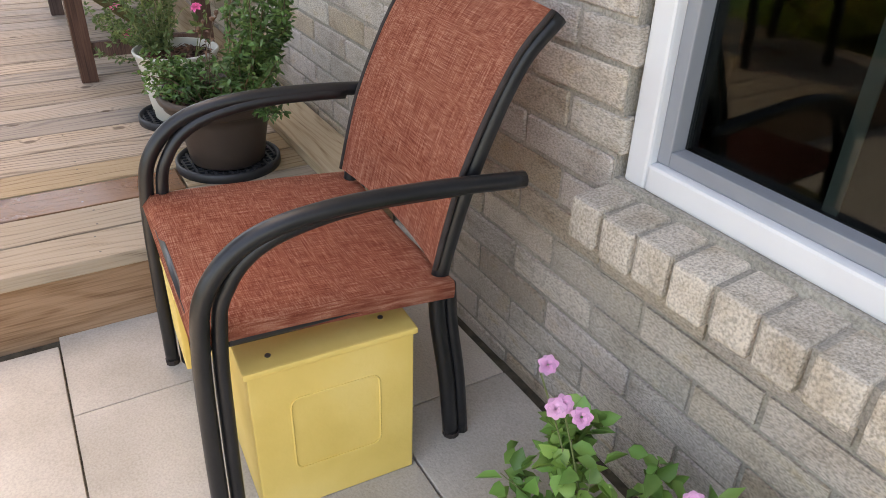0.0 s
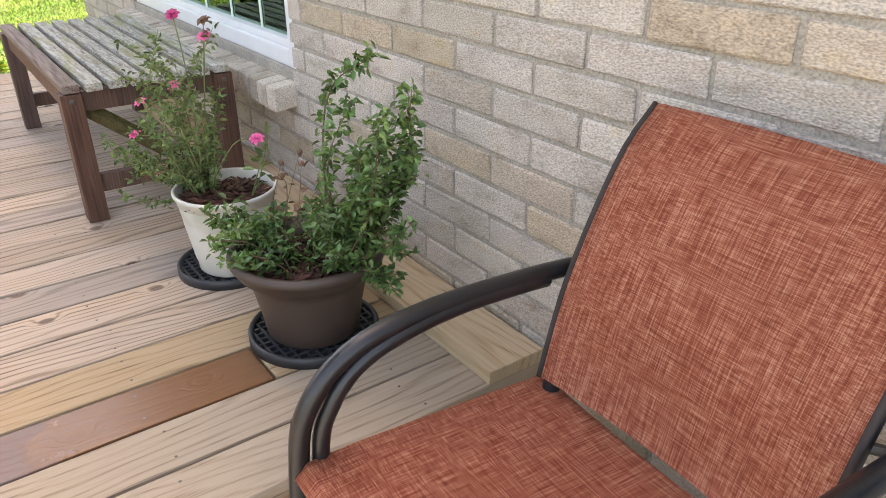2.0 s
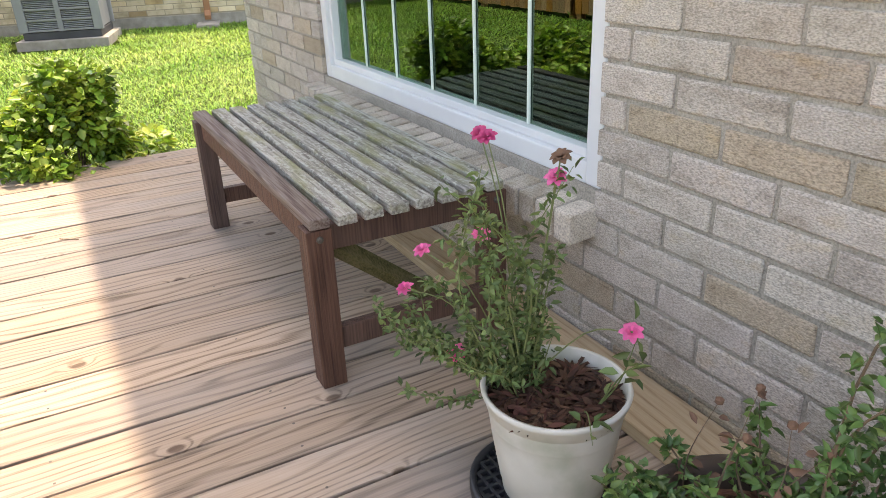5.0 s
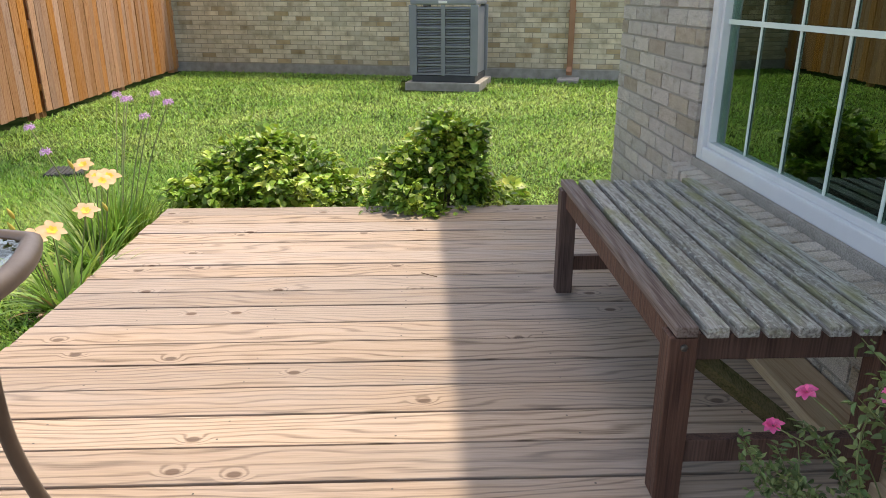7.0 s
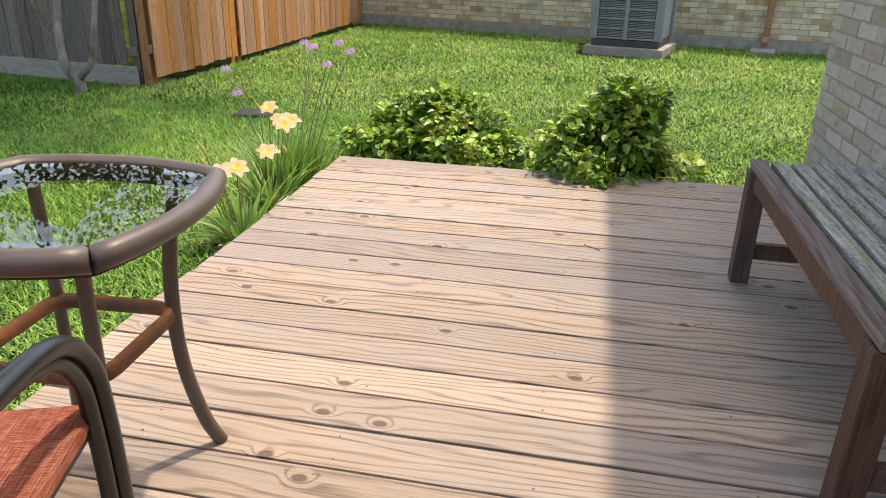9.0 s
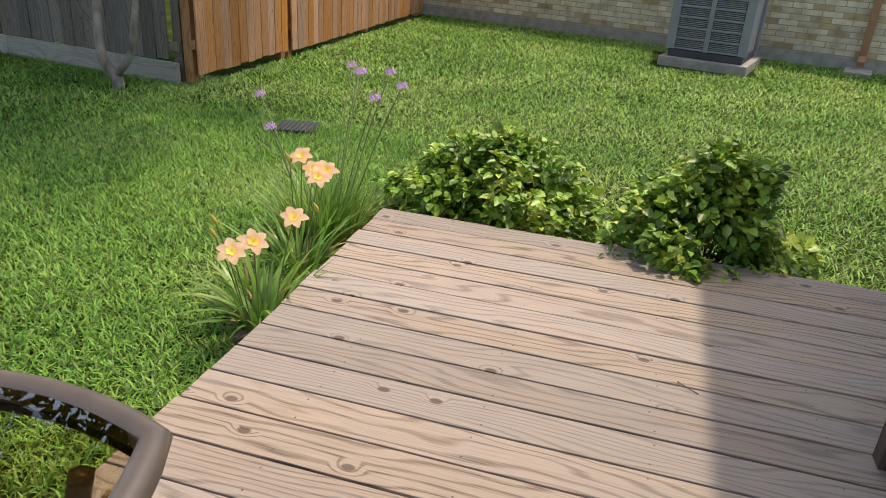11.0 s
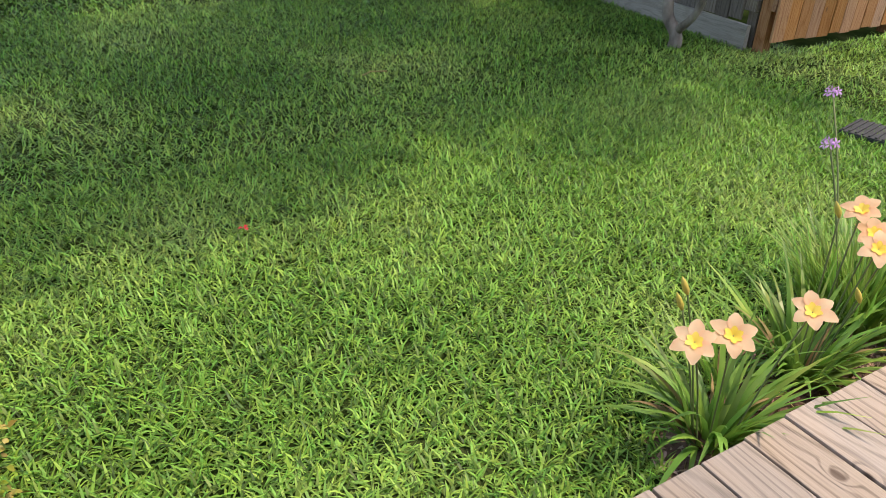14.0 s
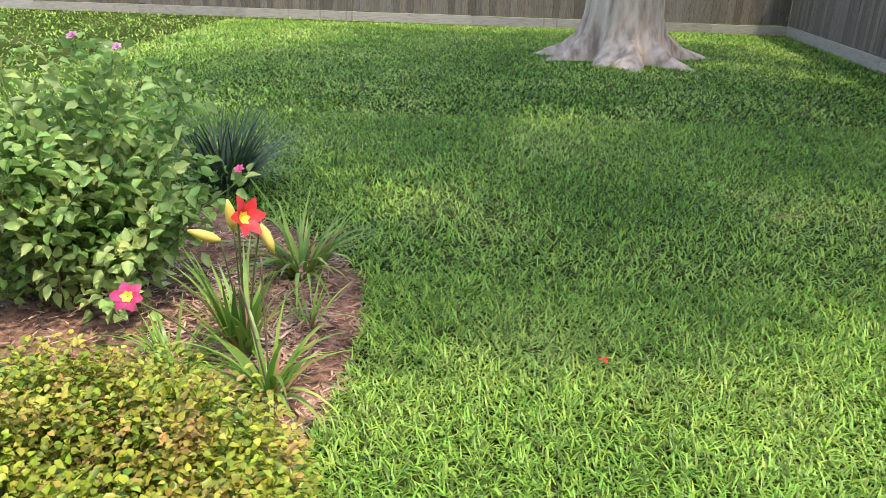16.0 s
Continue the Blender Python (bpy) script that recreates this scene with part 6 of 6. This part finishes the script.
def sapling():
    t = thing("young_tree", (3.15, 5.65, SOIL), "small pale-barked tree with a forked trunk by the grey fence", "tree")
    a = [(0, 0, -0.03), (0.0, 0.0, 0.10), (-0.02, 0.10, 0.25), (0.0, 0.12, 0.55), (0.02, 0.10, 0.9), (0.05, 0.16, 1.5), (0.0, 0.2, 2.2)]
    part("trunk", tube(smooth_path(a, 5), [0.055 - 0.0012 * i for i in range(31)], 9), M_SAPBARK, t, smooth=True)
    b = [(0.0, -0.02, 0.14), (0.0, -0.16, 0.30), (0.0, -0.24, 0.60), (0.03, -0.30, 0.95), (0.1, -0.42, 1.5), (0.2, -0.5, 2.2)]
    part("limb", tube(smooth_path(b, 5), [0.034 - 0.0008 * i for i in range(26)], 8), M_SAPBARK, t, smooth=True)
    c = [(0.0, 0.12, 0.50), (-0.03, 0.24, 0.62), (-0.05, 0.30, 0.85), (-0.05, 0.36, 1.3)]
    part("limb", tube(smooth_path(c, 5), [0.022 - 0.0008 * i for i in range(16)], 7), M_SAPBARK, t, smooth=True)
    g = np.random.default_rng(6)
    n = 1800
    p = g.normal(0, 1, (n, 3)) * np.array([0.45, 0.55, 0.35]) + np.array([0.05, -0.1, 2.5])
    v, f = leaf_arrays(p, unit(g.normal(0, 1, p.shape)), np.tile([0, 0, 1.0], (n, 1)) + g.normal(0, 0.5, p.shape), g.uniform(0.05, 0.09, n), g.uniform(0.03, 0.05, n))
    raw_mesh("crown", v, f, M_TREELEAF, t)
    for k, tip in enumerate(((0.1, -0.2, 2.5), (-0.1, 0.3, 2.6), (0.3, -0.5, 2.6))):
        part("twig", tube([a[-1] if k < 2 else b[-1], tip], 0.012, 5), M_SAPBARK, t)


sapling()
dome_shrub("shrub", (5.1, -2.25, SOIL), (0.45, 0.45, 1.5), 2600, 0.085, M_SHRUBLEAF, "tall green shrub behind the house corner", 47, flat=1.6)

# garden stake by the grey fence
stake = part("garden_stake", tube([(3.18, 7.55, SOIL - 0.05), (3.12, 7.75, 1.5)], 0.012, 6), M_PIPING)
tagged(stake, "thin dark metal garden stake by the grey fence", "stake")

# stray things on the lawn and deck
fl = thing("fallen_petal", (-0.60, 4.23, LAWN + 0.03), "fallen red petal on the grass", "petal")
blossom("petal", fl, (0, 0, 0), (0, 0, 1), M_RED, 3, 0.022, 0.016, 0.3, 5)
tw = part("twig", tube([(0.0, 1.135, 0.003), (-0.03, 1.10, 0.004), (-0.045, 1.075, 0.003)], 0.002, 5), M_TWIG)
tagged(tw, "thin brown twig lying on the deck", "twig")
tw = part("stick", tube([(0.62, 5.80, LAWN + 0.045), (0.70, 5.84, LAWN + 0.05), (0.80, 5.82, LAWN + 0.045)], 0.004, 5), M_DRYSTRAP)
tagged(tw, "pale dry stick lying on the grass", "stick")

# ---- bricks of the house wall ----
def wall_bricks():
    loose = []
    shared = {}
    box = block(-0.5, 0.5, -0.5, 0.5, -0.5, 0.5)
    base = np.array([v.co[:] for v in box.verts])
    faces = np.array([[v.index for v in f.verts] for f in box.faces])
    box.free()
    H = COURSE - JOINT
    count = 0
    r = 0
    z = -0.3047
    while z < 1.62:
        x = WALL_X1 - 0.002 + (BRICK + JOINT) * (0 if r % 2 else -0.48)
        x = x if r % 2 else x + (BRICK + JOINT)
        while x > -6.2:
            a, b = x - BRICK, min(x, WALL_X1)
            x -= BRICK + JOINT
            cuts = [(a, b)]
            for w in (W1, W2):
                if z + H > w[2] - 0.03 and z < w[3]:
                    nxt = []
                    for p, q in cuts:
                        if q <= w[0] or p >= w[1]:
                            nxt.append((p, q))
                        else:
                            if p < w[0]:
                                nxt.append((p, w[0] - 0.001))
                            if q > w[1]:
                                nxt.append((w[1] + 0.001, q))
                    cuts = nxt
            for p, q in cuts:
                if q - p < 0.02:
                    continue
                c = Vector(((p + q) / 2, -0.008 + rnd.uniform(-0.0012, 0.0012), z + H / 2))
                if -3.55 < c.x < -0.75 and z < 1.25 and count < 300:
                    key = (round(q - p, 3), rnd.randrange(5))
                    if key not in shared:
                        bm = block(-(q - p) / 2, (q - p) / 2, -0.012, 0.012, -H / 2, H / 2)
                        bmesh.ops.bevel(bm, geom=bm.edges[:], offset=0.0035, segments=1, affect="EDGES")
                        g = random.Random(key[1])
                        for v in bm.verts:
                            v.co += Vector((g.uniform(-1, 1), g.uniform(-0.6, 0.6), g.uniform(-1, 1))) * 0.0016
                        shared[key] = mesh_of("brick", bm, M_BRICK)
                    piece("brick", shared[key], wall, pose(c.x, c.y, c.z, 0, rnd.uniform(-0.35, 0.35), rnd.uniform(-0.5, 0.5)))
                    count += 1
                else:
                    loose.append((base * np.array([q - p, 0.024, H]) + np.array(c), faces))
        z += COURSE
        r += 1
    v, f = join_arrays(loose)
    tagged(raw_mesh("bricks", v, f, M_BRICK_STUFF, wall, "tan grey bricks"), kind="stuff").data.shade_flat()
    # returns of the end wall
    items = []
    z, r = -0.3047, 0
    while z < 1.62:
        y = -0.012 - (0.12 if r % 2 else 0)
        while y > -4.0:
            items.append((base * np.array([0.02, BRICK, H]) + np.array([WALL_X1 - 0.012, y - BRICK / 2, z + H / 2]), faces))
            y -= BRICK + JOINT
        z += COURSE
        r += 1
    v, f = join_arrays(items)
    tagged(raw_mesh("bricks", v, f, M_BRICK_STUFF, side_wall, "tan grey bricks"), kind="stuff").data.shade_flat()


wall_bricks()
